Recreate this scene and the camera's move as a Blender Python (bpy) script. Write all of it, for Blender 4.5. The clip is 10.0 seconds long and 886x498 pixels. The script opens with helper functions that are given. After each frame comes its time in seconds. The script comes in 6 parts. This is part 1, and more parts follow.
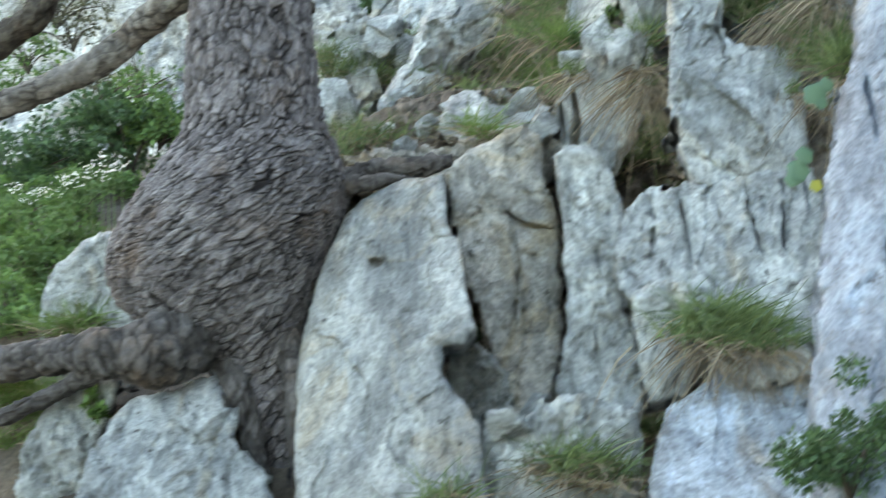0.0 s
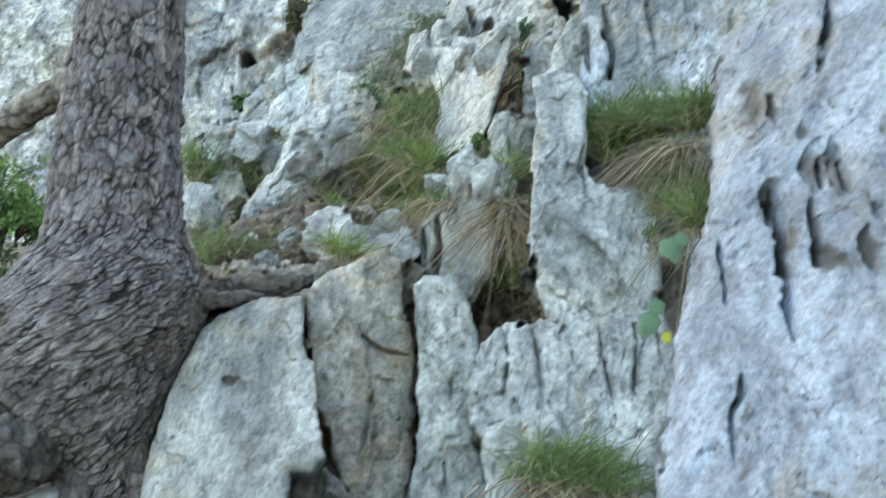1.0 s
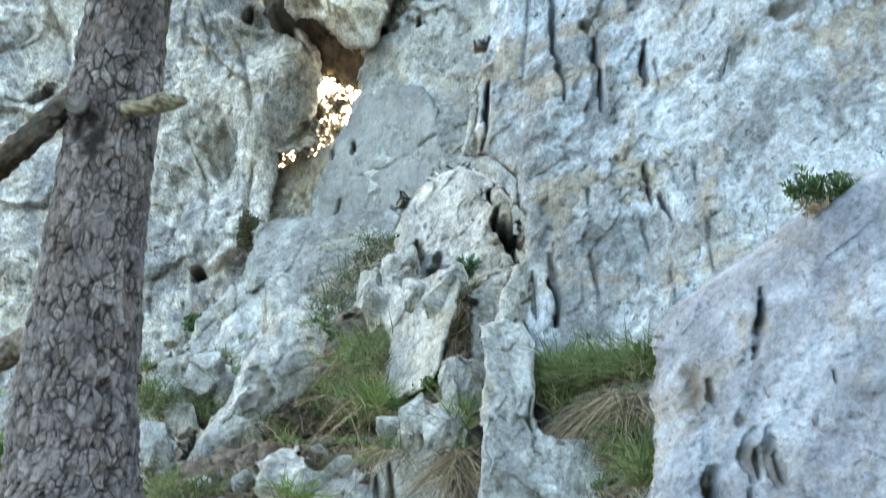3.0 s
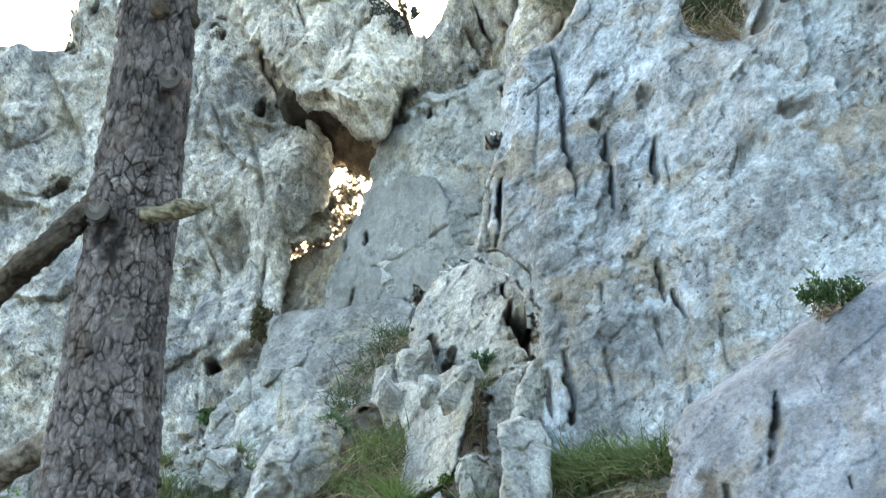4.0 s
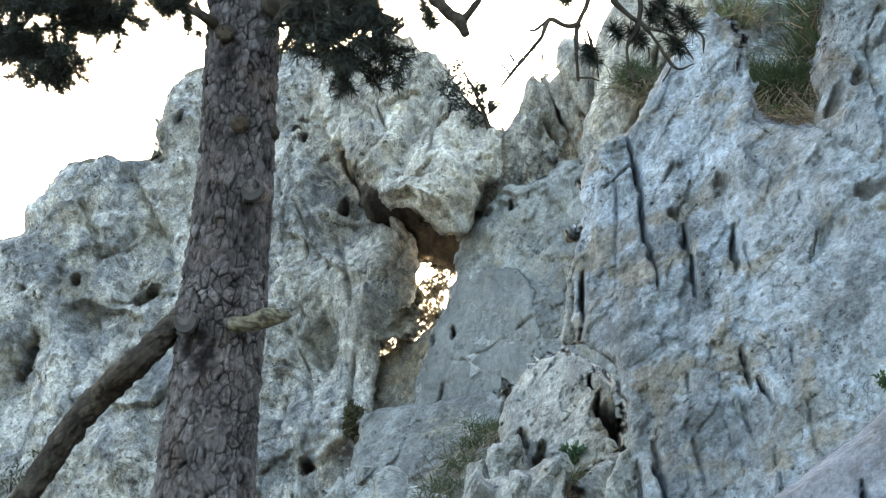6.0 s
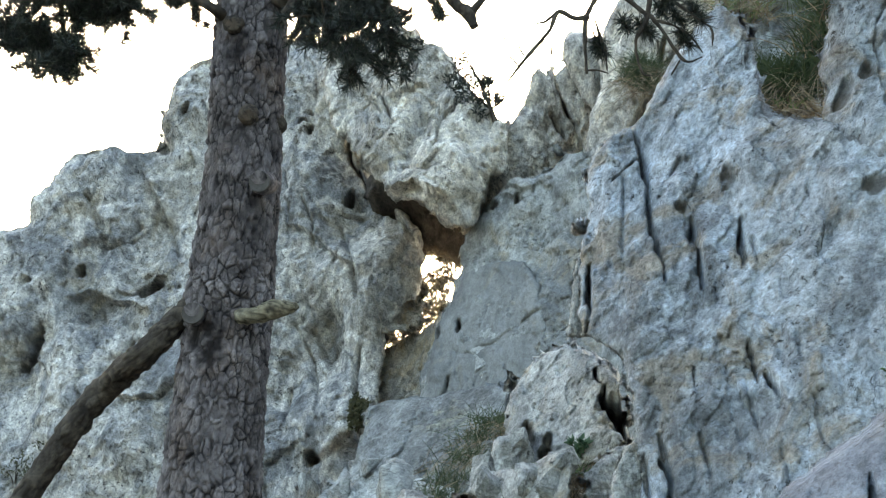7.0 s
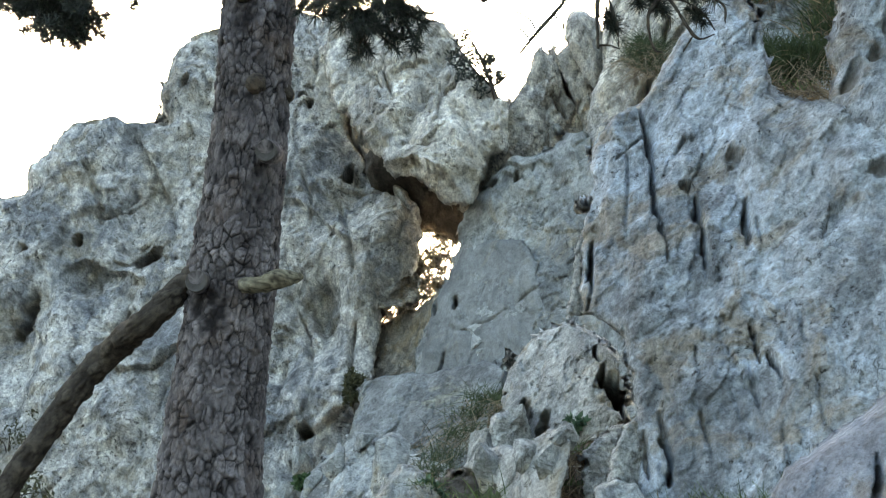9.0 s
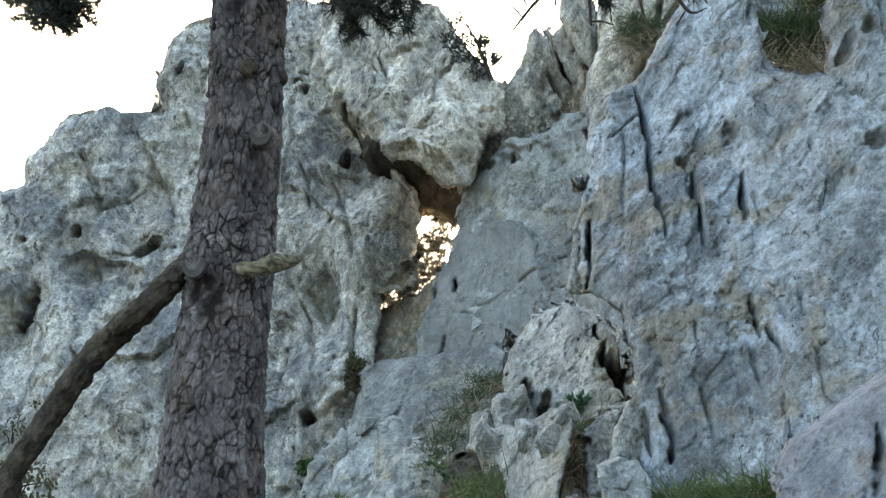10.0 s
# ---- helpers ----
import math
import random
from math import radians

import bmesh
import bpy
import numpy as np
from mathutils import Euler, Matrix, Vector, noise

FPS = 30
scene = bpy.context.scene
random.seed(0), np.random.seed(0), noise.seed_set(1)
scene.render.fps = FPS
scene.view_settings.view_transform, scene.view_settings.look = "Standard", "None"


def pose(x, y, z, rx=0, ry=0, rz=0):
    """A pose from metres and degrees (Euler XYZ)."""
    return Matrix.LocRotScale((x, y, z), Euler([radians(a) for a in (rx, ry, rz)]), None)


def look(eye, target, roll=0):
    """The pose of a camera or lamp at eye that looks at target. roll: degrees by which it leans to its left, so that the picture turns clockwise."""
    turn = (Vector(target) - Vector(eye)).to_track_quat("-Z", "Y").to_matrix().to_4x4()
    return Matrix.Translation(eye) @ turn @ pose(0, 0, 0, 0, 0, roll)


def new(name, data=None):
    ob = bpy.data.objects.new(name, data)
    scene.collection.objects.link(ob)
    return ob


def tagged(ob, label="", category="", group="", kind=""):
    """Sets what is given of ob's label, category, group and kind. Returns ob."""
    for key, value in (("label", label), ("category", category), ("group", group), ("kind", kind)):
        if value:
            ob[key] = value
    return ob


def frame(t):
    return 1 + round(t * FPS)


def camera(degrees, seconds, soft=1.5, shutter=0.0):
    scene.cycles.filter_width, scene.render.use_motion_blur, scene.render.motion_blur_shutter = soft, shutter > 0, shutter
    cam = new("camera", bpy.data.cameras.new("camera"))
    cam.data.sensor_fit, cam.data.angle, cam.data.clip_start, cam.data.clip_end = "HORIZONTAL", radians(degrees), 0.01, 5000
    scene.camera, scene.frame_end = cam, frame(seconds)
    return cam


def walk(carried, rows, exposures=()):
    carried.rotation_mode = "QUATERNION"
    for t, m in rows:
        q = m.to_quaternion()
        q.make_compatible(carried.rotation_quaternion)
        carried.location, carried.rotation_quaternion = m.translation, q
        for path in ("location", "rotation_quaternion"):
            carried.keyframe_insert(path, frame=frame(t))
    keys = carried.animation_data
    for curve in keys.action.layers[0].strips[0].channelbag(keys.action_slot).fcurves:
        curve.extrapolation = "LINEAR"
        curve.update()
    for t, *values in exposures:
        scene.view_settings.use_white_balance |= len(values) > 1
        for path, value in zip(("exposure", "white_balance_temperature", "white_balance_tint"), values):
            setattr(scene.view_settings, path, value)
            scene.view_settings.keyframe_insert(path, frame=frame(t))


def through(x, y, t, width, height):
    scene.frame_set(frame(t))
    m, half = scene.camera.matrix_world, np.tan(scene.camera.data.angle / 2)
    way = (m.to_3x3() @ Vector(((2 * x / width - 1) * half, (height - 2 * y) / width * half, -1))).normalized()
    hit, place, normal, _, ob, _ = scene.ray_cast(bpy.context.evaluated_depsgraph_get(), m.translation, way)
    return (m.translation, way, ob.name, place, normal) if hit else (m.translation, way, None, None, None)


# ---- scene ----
cam = camera(30, 10.0, soft=1.15, shutter=0.55)

walk(cam, [
    (0.0, pose(0.000, 0.000, 1.600, 92.00, 0.01, 7.60)),
    (0.5, pose(0.011, 0.001, 1.650, 93.53, -2.22, 4.50)),
    (1.0, pose(0.007, -0.028, 1.697, 95.37, -3.06, 2.56)),
    (1.5, pose(0.001, -0.072, 1.767, 97.07, -4.06, 0.73)),
    (2.0, pose(0.001, -0.134, 1.811, 98.95, -2.89, 0.74)),
    (2.5, pose(-0.005, -0.158, 1.848, 100.38, -2.67, 0.83)),
    (3.0, pose(-0.006, -0.202, 1.886, 101.99, -2.30, 0.86)),
    (3.2, pose(-0.004, -0.212, 1.902, 102.76, -2.08, 1.05)),
    (4.3, pose(-0.026, -0.291, 1.931, 105.25, -1.37, 1.80)),
    (4.5, pose(-0.025, -0.295, 1.927, 105.52, -0.52, 2.56)),
    (5.0, pose(-0.015, -0.329, 1.937, 107.06, 0.20, 3.89)),
    (5.5, pose(-0.005, -0.352, 1.945, 108.02, 0.28, 4.55)),
    (6.0, pose(0.004, -0.355, 1.946, 107.84, -0.23, 5.00)),
    (7.5, pose(-0.016, -0.353, 1.942, 107.55, -0.67, 4.95)),
    (8.0, pose(-0.024, -0.352, 1.938, 107.47, -1.00, 4.77)),
    (8.5, pose(-0.033, -0.330, 1.929, 107.26, -1.15, 4.62)),
    (9.0, pose(-0.048, -0.337, 1.929, 106.88, -1.58, 4.51)),
    (9.5, pose(-0.045, -0.336, 1.928, 106.65, -1.17, 4.60)),
    (10.0, pose(-0.039, -0.324, 1.918, 106.34, -0.43, 4.85)),
], exposures=[(0.0, 3.72, 7800, 9), (3.2, 3.71, 7600, 8), (4.5, 3.23, 7700, 9), (5.5, 3.03, 7500, 10), (7.5, 2.84, 7550, 10), (10.0, 2.76, 7550, 10)])

# ---- light: the cliff stands in open shade, the sun is behind it ----
world = bpy.data.worlds.new("sky")
scene.world = world
world.use_nodes = True
wn, wl = world.node_tree.nodes, world.node_tree.links
sky = wn.new("ShaderNodeTexSky")
sky.sky_type, sky.sun_disc = "NISHITA", False
sky.sun_elevation, sky.sun_rotation = radians(16), radians(-8)
sky.air_density, sky.dust_density, sky.ozone_density = 1.0, 3.0, 1.0
wl.new(sky.outputs[0], wn["Background"].inputs[0])
wn["Background"].inputs[1].default_value = 0.15
sun = new("sun", bpy.data.lights.new("sun", "SUN"))
sun.data.energy, sun.data.angle, sun.data.color = 2.0, radians(0.5), (1.0, 0.93, 0.82)
sun.matrix_world = look((0, 0, 30), (0 + math.sin(radians(8)) * math.cos(radians(16)) * 10,
                                     -math.cos(radians(8)) * math.cos(radians(16)) * 10, 30 - math.sin(radians(16)) * 10))


# ---- materials ----
def nodes_of(name):
    m = bpy.data.materials.new(name)
    m.use_nodes = True
    return m, m.node_tree.nodes, m.node_tree.links, m.node_tree.nodes["Principled BSDF"]


def noise_node(n, l, vec, scale, detail=6.0, rough=0.6, stretch=None, distortion=0.0):
    t = n.new("ShaderNodeTexNoise")
    t.inputs["Scale"].default_value, t.inputs["Detail"].default_value = scale, detail
    t.inputs["Roughness"].default_value, t.inputs["Distortion"].default_value = rough, distortion
    if stretch:
        mp = n.new("ShaderNodeMapping")
        mp.inputs["Scale"].default_value = stretch[:3]
        if len(stretch) > 3:
            mp.inputs["Rotation"].default_value = [radians(a) for a in stretch[3:]]
        l.new(vec, mp.inputs[0])
        vec = mp.outputs[0]
    l.new(vec, t.inputs["Vector"])
    return t.outputs["Fac"]


def ramp(n, l, fac, stops):
    r = n.new("ShaderNodeValToRGB")
    e = r.color_ramp.elements
    while len(e) < len(stops):
        e.new(0.5)
    for el, (p, c) in zip(e, stops):
        el.position = p
        el.color = (*c, 1) if not isinstance(c, (int, float)) else (c, c, c, 1)
    l.new(fac, r.inputs[0])
    return r.outputs[0]


def mix(n, l, fac, a, b, mode="MIX"):
    m = n.new("ShaderNodeMix")
    m.data_type, m.blend_type = "RGBA", mode
    for sock, v in ((m.inputs[0], fac), (m.inputs[6], a), (m.inputs[7], b)):
        if hasattr(v, "is_linked"):
            l.new(v, sock)
        elif isinstance(v, (int, float)):
            sock.default_value = v
        else:
            sock.default_value = (*v, 1)
    return m.outputs[2]


def math_node(n, l, op, a, b, c=None):
    m = n.new("ShaderNodeMath")
    m.operation = op
    for sock, v in zip(m.inputs, (a, b, c)):
        if hasattr(v, "is_linked"):
            l.new(v, sock)
        elif v is not None:
            sock.default_value = v
    return m.outputs[0]


def stone(name, light, mid, ochre, dark, ochre_amount=0.55, streak=(1.0, 1.0, 0.35, 0, 15, 0), k=1.0, smooth=1.0, warm=0.4):
    """Weathered limestone: pale and grey zones, water streaks, ochre staining, a grainy crust, dark lichen in colonies,
    few hairline cracks.
    """
    m, n, l, b = nodes_of(name)
    flat = n.new("ShaderNodeMapping")
    flat.inputs["Scale"].default_value = (1.0, 0.45, 1.0)
    l.new(n.new("ShaderNodeTexCoord").outputs["Object"], flat.inputs[0])
    vec = flat.outputs[0]
    turn = (0, streak[4], 0)
    warp = n.new("ShaderNodeTexNoise")
    warp.inputs["Scale"].default_value, warp.inputs["Detail"].default_value = 6.0 * k, 7.0
    l.new(vec, warp.inputs["Vector"])
    bent = n.new("ShaderNodeVectorMath")
    bent.operation = "MULTIPLY_ADD"
    bent.inputs[1].default_value = [0.14 / k] * 3
    l.new(warp.outputs["Color"], bent.inputs[0])
    l.new(vec, bent.inputs[2])
    bent = bent.outputs[0]
    zones = noise_node(n, l, vec, 1.5 * k, 12, 0.66, (1.0, 1.0, 0.7, *turn), 0.6)
    streaks = noise_node(n, l, bent, 7.0 * k, 10, 0.70, streak)
    mott = noise_node(n, l, bent, 17.0 * k, 10, 0.74, (1, 1, 0.65, *turn))
    grain = noise_node(n, l, vec, 62.0 * k, 8, 0.78)
    tint = noise_node(n, l, vec, 2.6 * k, 11, 0.68, distortion=0.9)
    where = noise_node(n, l, vec, 2.1 * k, 6, 0.6, distortion=0.4)
    # pale crust over the grey body, in large zones and long streaks
    pale = math_node(n, l, "MULTIPLY_ADD", streaks, 0.55, math_node(n, l, "MULTIPLY", zones, 0.55))
    col = mix(n, l, ramp(n, l, pale, [(0.495, 0.0), (0.595, 1.0)]), mid, light)
    col = mix(n, l, ramp(n, l, tint, [(ochre_amount - 0.02, 0.0), (ochre_amount + 0.07, 0.9)]), col, ochre)
    patch = noise_node(n, l, vec, 0.8 * k, 8, 0.62, (1, 1, 0.6, *turn))
    col = mix(n, l, ramp(n, l, patch, [(0.50, 0.0), (0.62, warm)]), col, [c * 0.85 for c in ochre])
    # flakes: each a little lighter or darker
    mp = n.new("ShaderNodeMapping")
    mp.inputs["Scale"].default_value = (1.0, 1.0, 0.5)
    mp.inputs["Rotation"].default_value = (0, radians(streak[4]), 0)
    l.new(bent, mp.inputs[0])
    v = n.new("ShaderNodeTexVoronoi")
    v.inputs["Scale"].default_value = 24.0 * k
    l.new(mp.outputs[0], v.inputs["Vector"])
    sep = n.new("ShaderNodeSeparateColor")
    l.new(v.outputs["Color"], sep.inputs[0])
    flake = sep.outputs[0]
    col = mix(n, l, 1.0, col, ramp(n, l, flake, [(0.0, 1 - 0.15 * smooth), (1.0, 1 + 0.13 * smooth)]), "MULTIPLY")
    col = mix(n, l, 1.0, col, ramp(n, l, mott, [(0.30, 1 - 0.52 * smooth), (0.5, 1.0), (0.70, 1 + 0.42 * smooth)]), "MULTIPLY")
    col = mix(n, l, 1.0, col, ramp(n, l, grain, [(0.32, 1 - 0.5 * smooth), (0.5, 1.0), (0.70, 1 + 0.42 * smooth)]), "MULTIPLY")
    # dark lichen and open pores, gathered in colonies
    colony = ramp(n, l, where, [(0.42, 0.15), (0.56, 1.0)])
    pores = mix(n, l, ramp(n, l, noise_node(n, l, bent, 34.0 * k, 7, 0.7), [(0.36, 0.95 * min(1.05, smooth)), (0.43, 0.0)]), (0, 0, 0), colony)
    col = mix(n, l, pores, col, dark)
    col = mix(n, l, 1.0, col, ramp(n, l, zones, [(0.3, 0.74), (0.7, 1.2)]), "MULTIPLY")
    # hairline cracks, only here and there
    mp = n.new("ShaderNodeMapping")
    mp.inputs["Scale"].default_value = (1.0, 1.0, 0.36)
    mp.inputs["Rotation"].default_value = (0, radians(streak[4] + 8), 0)
    l.new(bent, mp.inputs[0])
    ed = n.new("ShaderNodeTexVoronoi")
    ed.feature = "DISTANCE_TO_EDGE"
    ed.inputs["Scale"].default_value = 6.5 * k
    l.new(mp.outputs[0], ed.inputs["Vector"])
    gate = ramp(n, l, noise_node(n, l, vec, 4.0 * k, 5, 0.6), [(0.56, 0.0), (0.64, 1.0)])
    line = mix(n, l, ramp(n, l, ed.outputs["Distance"], [(0.0, 1.0), (0.022, 0.0)]), (0, 0, 0), gate)
    col = mix(n, l, mix(n, l, 0.6 * min(1.0, smooth), (0, 0, 0), line), col, [c * 0.5 for c in dark])
    # pits coloured dark inside: brown staining together with painted shade
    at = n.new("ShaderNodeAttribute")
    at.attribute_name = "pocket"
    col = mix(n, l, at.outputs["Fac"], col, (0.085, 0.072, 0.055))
    l.new(col, b.inputs["Base Color"])
    b.inputs["Roughness"].default_value = 0.85
    b.inputs["Specular IOR Level"].default_value = 0.3
    h = math_node(n, l, "MULTIPLY_ADD", grain, 0.55, math_node(n, l, "MULTIPLY", mott, 1.3))
    h = math_node(n, l, "MULTIPLY_ADD", flake, 0.16, h)
    h = math_node(n, l, "MULTIPLY_ADD", pores, -0.5, h)
    h = math_node(n, l, "MULTIPLY_ADD", line, -0.4, h)
    bump = n.new("ShaderNodeBump")
    bump.inputs["Strength"].default_value, bump.inputs["Distance"].default_value = 0.9, 0.03 * smooth / k
    l.new(h, bump.inputs["Height"])
    l.new(bump.outputs[0], b.inputs["Normal"])
    return m


def leafy(name, a, b_, rough=0.6, through=0.25):
    """Leaf or blade: two tones by piece, and some light passing through."""
    m, n, l, b = nodes_of(name)
    g = n.new("ShaderNodeNewGeometry")
    col = ramp(n, l, g.outputs["Random Per Island"], [(0.0, a), (1.0, b_)])
    l.new(col, b.inputs["Base Color"])
    b.inputs["Roughness"].default_value = rough
    tr = n.new("ShaderNodeBsdfTranslucent")
    l.new(col, tr.inputs[0])
    sh = n.new("ShaderNodeMixShader")
    sh.inputs[0].default_value = through
    l.new(b.outputs[0], sh.inputs[1])
    l.new(tr.outputs[0], sh.inputs[2])
    l.new(sh.outputs[0], n["Material Output"].inputs[0])
    return m


def bark_material(name, plate, pale, crack, scale=1.0):
    m, n, l, b = nodes_of(name)
    vec = n.new("ShaderNodeTexCoord").outputs["Object"]
    a = noise_node(n, l, vec, 14 * scale, 8, 0.7, (1, 1, 0.5))
    f = noise_node(n, l, vec, 70 * scale, 6, 0.7)
    w = noise_node(n, l, vec, 4 * scale, 4, 0.6)
    at, pl = n.new("ShaderNodeAttribute"), n.new("ShaderNodeAttribute")
    at.attribute_name, pl.attribute_name = "groove", "plate"
    col = mix(n, l, ramp(n, l, a, [(0.35, 0.0), (0.65, 1.0)]), plate, pale)
    col = mix(n, l, 1.0, col, ramp(n, l, pl.outputs["Fac"], [(0.0, 0.56), (0.55, 1.0), (1.0, 1.42)]), "MULTIPLY")
    col = mix(n, l, ramp(n, l, f, [(0.3, 0.7), (0.48, 0.0)]), col, [c * 0.4 for c in plate])
    col = mix(n, l, ramp(n, l, w, [(0.54, 0.0), (0.72, 0.5)]), col, (0.17, 0.11, 0.07))
    col = mix(n, l, at.outputs["Fac"], col, crack)
    l.new(col, b.inputs["Base Color"])
    b.inputs["Roughness"].default_value = 0.9
    b.inputs["Specular IOR Level"].default_value = 0.2
    bump = n.new("ShaderNodeBump")
    bump.inputs["Strength"].default_value, bump.inputs["Distance"].default_value = 0.9, 0.012
    l.new(mix(n, l, 0.4, a, f), bump.inputs["Height"])
    l.new(bump.outputs[0], b.inputs["Normal"])
    return m


LIME = stone("pale_limestone", (0.522, 0.550, 0.528), (0.314, 0.336, 0.330), (0.473, 0.435, 0.341), (0.110, 0.110, 0.101))
LIME_BLOCK = stone("weathered_block_limestone", (0.42, 0.435, 0.41), (0.255, 0.268, 0.262), (0.37, 0.335, 0.265), (0.10, 0.098, 0.09), 0.53, (1.0, 1.0, 0.4, 0, -55, 0), k=1.1, smooth=0.9)
LIME_PILLAR = stone("bluish_white_limestone", (0.298, 0.356, 0.42), (0.19, 0.228, 0.275), (0.25, 0.25, 0.24), (0.09, 0.094, 0.096), 0.56, (1.0, 1.0, 0.25, 0, 25, 0), k=1.5, smooth=0.85, warm=0.1)
LIME_WARM = stone("ochre_limestone", (0.50, 0.48, 0.42), (0.33, 0.32, 0.285), (0.43, 0.36, 0.25), (0.13, 0.12, 0.10), 0.50)
# brown stone, darkened further to stand for the shade under the overhang
LIME_DARK = stone("shaded_brown_limestone", (0.156, 0.140, 0.120), (0.085, 0.075, 0.065), (0.143, 0.114, 0.078), (0.039, 0.036, 0.031), 0.52, k=0.6, warm=0.2)
LIME_BLUE = stone("grey_limestone", (0.492, 0.572, 0.632), (0.246, 0.282, 0.306), (0.333, 0.309, 0.259), (0.067, 0.069, 0.067), 0.52, (1.0, 1.0, 0.4, 0, 18, 0), k=1.0, smooth=1.05, warm=0.45)
LIME_FAR = stone("tower_limestone", (0.65, 0.64, 0.59), (0.29, 0.305, 0.31), (0.42, 0.395, 0.33), (0.05, 0.049, 0.047), 0.54, k=0.8, smooth=1.25, warm=0.3)
LIME_HEAD = stone("cream_limestone", (0.80, 0.765, 0.675), (0.43, 0.425, 0.395), (0.52, 0.47, 0.37), (0.06, 0.057, 0.052), 0.54, k=0.8, smooth=1.25, warm=0.3)
LIME_MID = stone("pale_ledge_limestone", (0.29, 0.312, 0.306), (0.20, 0.215, 0.211), (0.35, 0.355, 0.28), (0.09, 0.09, 0.085), k=0.6)
LIME_SLAB = stone("smooth_grey_limestone", (0.389, 0.416, 0.405), (0.232, 0.254, 0.254), (0.346, 0.324, 0.259), (0.086, 0.091, 0.086), 0.55, (1.0, 1.0, 0.6, 0, -20, 0), k=0.7, smooth=0.85)
LIME_SMOOTH = stone("worn_grey_limestone", (0.235, 0.252, 0.248), (0.185, 0.200, 0.198), (0.250, 0.245, 0.205), (0.110, 0.115, 0.110), 0.58, (1.0, 1.0, 0.4, 0, -10, 0), k=0.9, smooth=0.55, warm=0.25)
SOIL = stone("dry_soil", (0.145, 0.122, 0.095), (0.08, 0.068, 0.053), (0.13, 0.10, 0.068), (0.025, 0.022, 0.018), 0.5)
BARK = bark_material("pine_bark", (0.102, 0.091, 0.092), (0.22, 0.204, 0.205), (0.010, 0.008, 0.008))
BARK_DARK = bark_material("limb_bark", (0.052, 0.045, 0.037), (0.105, 0.09, 0.07), (0.02, 0.016, 0.013), 1.4)
ROOT = bark_material("root_bark", (0.065, 0.058, 0.054), (0.12, 0.112, 0.106), (0.02, 0.017, 0.015), 1.2)
LICHEN = bark_material("lichened_wood", (0.20, 0.18, 0.12), (0.31, 0.29, 0.21), (0.03, 0.025, 0.018), 1.5)
LIMB_PALE = bark_material("bleached_limb_bark", (0.17, 0.155, 0.135), (0.28, 0.26, 0.23), (0.03, 0.025, 0.02), 1.3)
CUT = bark_material("weathered_cut_wood", (0.12, 0.112, 0.102), (0.20, 0.19, 0.175), (0.03, 0.04, 0.03), 1.5)
BLADE = leafy("green_grass", (0.045, 0.085, 0.028), (0.17, 0.225, 0.085))
# dark green, deepened to stand for the shade in the recess
BLADE_SHADED = leafy("shaded_grass", (0.028, 0.05, 0.022), (0.075, 0.105, 0.045))
BLADE_BRIGHT = leafy("fresh_grass", (0.08, 0.14, 0.03), (0.16, 0.23, 0.065))
STRAW = leafy("dry_grass", (0.075, 0.055, 0.036), (0.36, 0.29, 0.195), 0.8, 0.15)
NEEDLE = leafy("pine_needles", (0.010, 0.016, 0.012), (0.026, 0.034, 0.022), 0.5, 0.05)
LEAF = leafy("shrub_leaves", (0.045, 0.10, 0.026), (0.13, 0.23, 0.055))
LEAF_OLIVE = leafy("olive_leaves", (0.045, 0.05, 0.025), (0.10, 0.10, 0.05))
LEAF_BRIGHT = leafy("bright_leaves", (0.05, 0.105, 0.025), (0.105, 0.185, 0.05))
LEAF_DARK = leafy("dark_leaves", (0.026, 0.062, 0.024), (0.07, 0.135, 0.045))
LEAF_TAN = leafy("sunlit_leaves", (0.10, 0.092, 0.078), (0.42, 0.40, 0.36), 0.7, 0.4)
LEAF_BLUE = leafy("waxy_round_leaves", (0.075, 0.15, 0.09), (0.11, 0.20, 0.125), 0.45)
LEAF_YELLOW = leafy("yellowing_leaf", (0.30, 0.30, 0.05), (0.36, 0.36, 0.07))
PETAL = leafy("white_petals", (0.6, 0.6, 0.55), (0.75, 0.75, 0.7))
MOSS = leafy("moss_tips", (0.03, 0.075, 0.02), (0.08, 0.15, 0.03))

# ---- noise on arrays ----
_perm = np.random.RandomState(3).permutation(256)
_perm = np.concatenate([_perm, _perm, _perm])
_grad = np.random.RandomState(5).normal(size=(256, 3))
_grad /= np.linalg.norm(_grad, axis=1)[:, None]


def perlin(p):
    i = np.floor(p).astype(int)
    f = p - i
    w = f * f * f * (f * (f * 6 - 15) + 10)
    i &= 255
    total = 0
    for dx in (0, 1):
        for dy in (0, 1):
            for dz in (0, 1):
                h = _perm[_perm[_perm[i[:, 0] + dx] + i[:, 1] + dy] + i[:, 2] + dz]
                g = (_grad[h] * (f - (dx, dy, dz))).sum(1)
                total = total + g * (w[:, 0] if dx else 1 - w[:, 0]) * (w[:, 1] if dy else 1 - w[:, 1]) * (w[:, 2] if dz else 1 - w[:, 2])
    return total * 1.5


def fbm(p, freq, octaves=4, gain=0.5):
    out, amp = 0, 1.0
    for k in range(octaves):
        out = out + amp * perlin(p * freq + 17.3 * k)
        freq, amp = freq * 2.03, amp * gain
    return out


def rand2(a, b, salt):
    return ((np.sin(a * 127.1 + b * 311.7 + salt * 74.7) * 43758.5453) % 1.0)


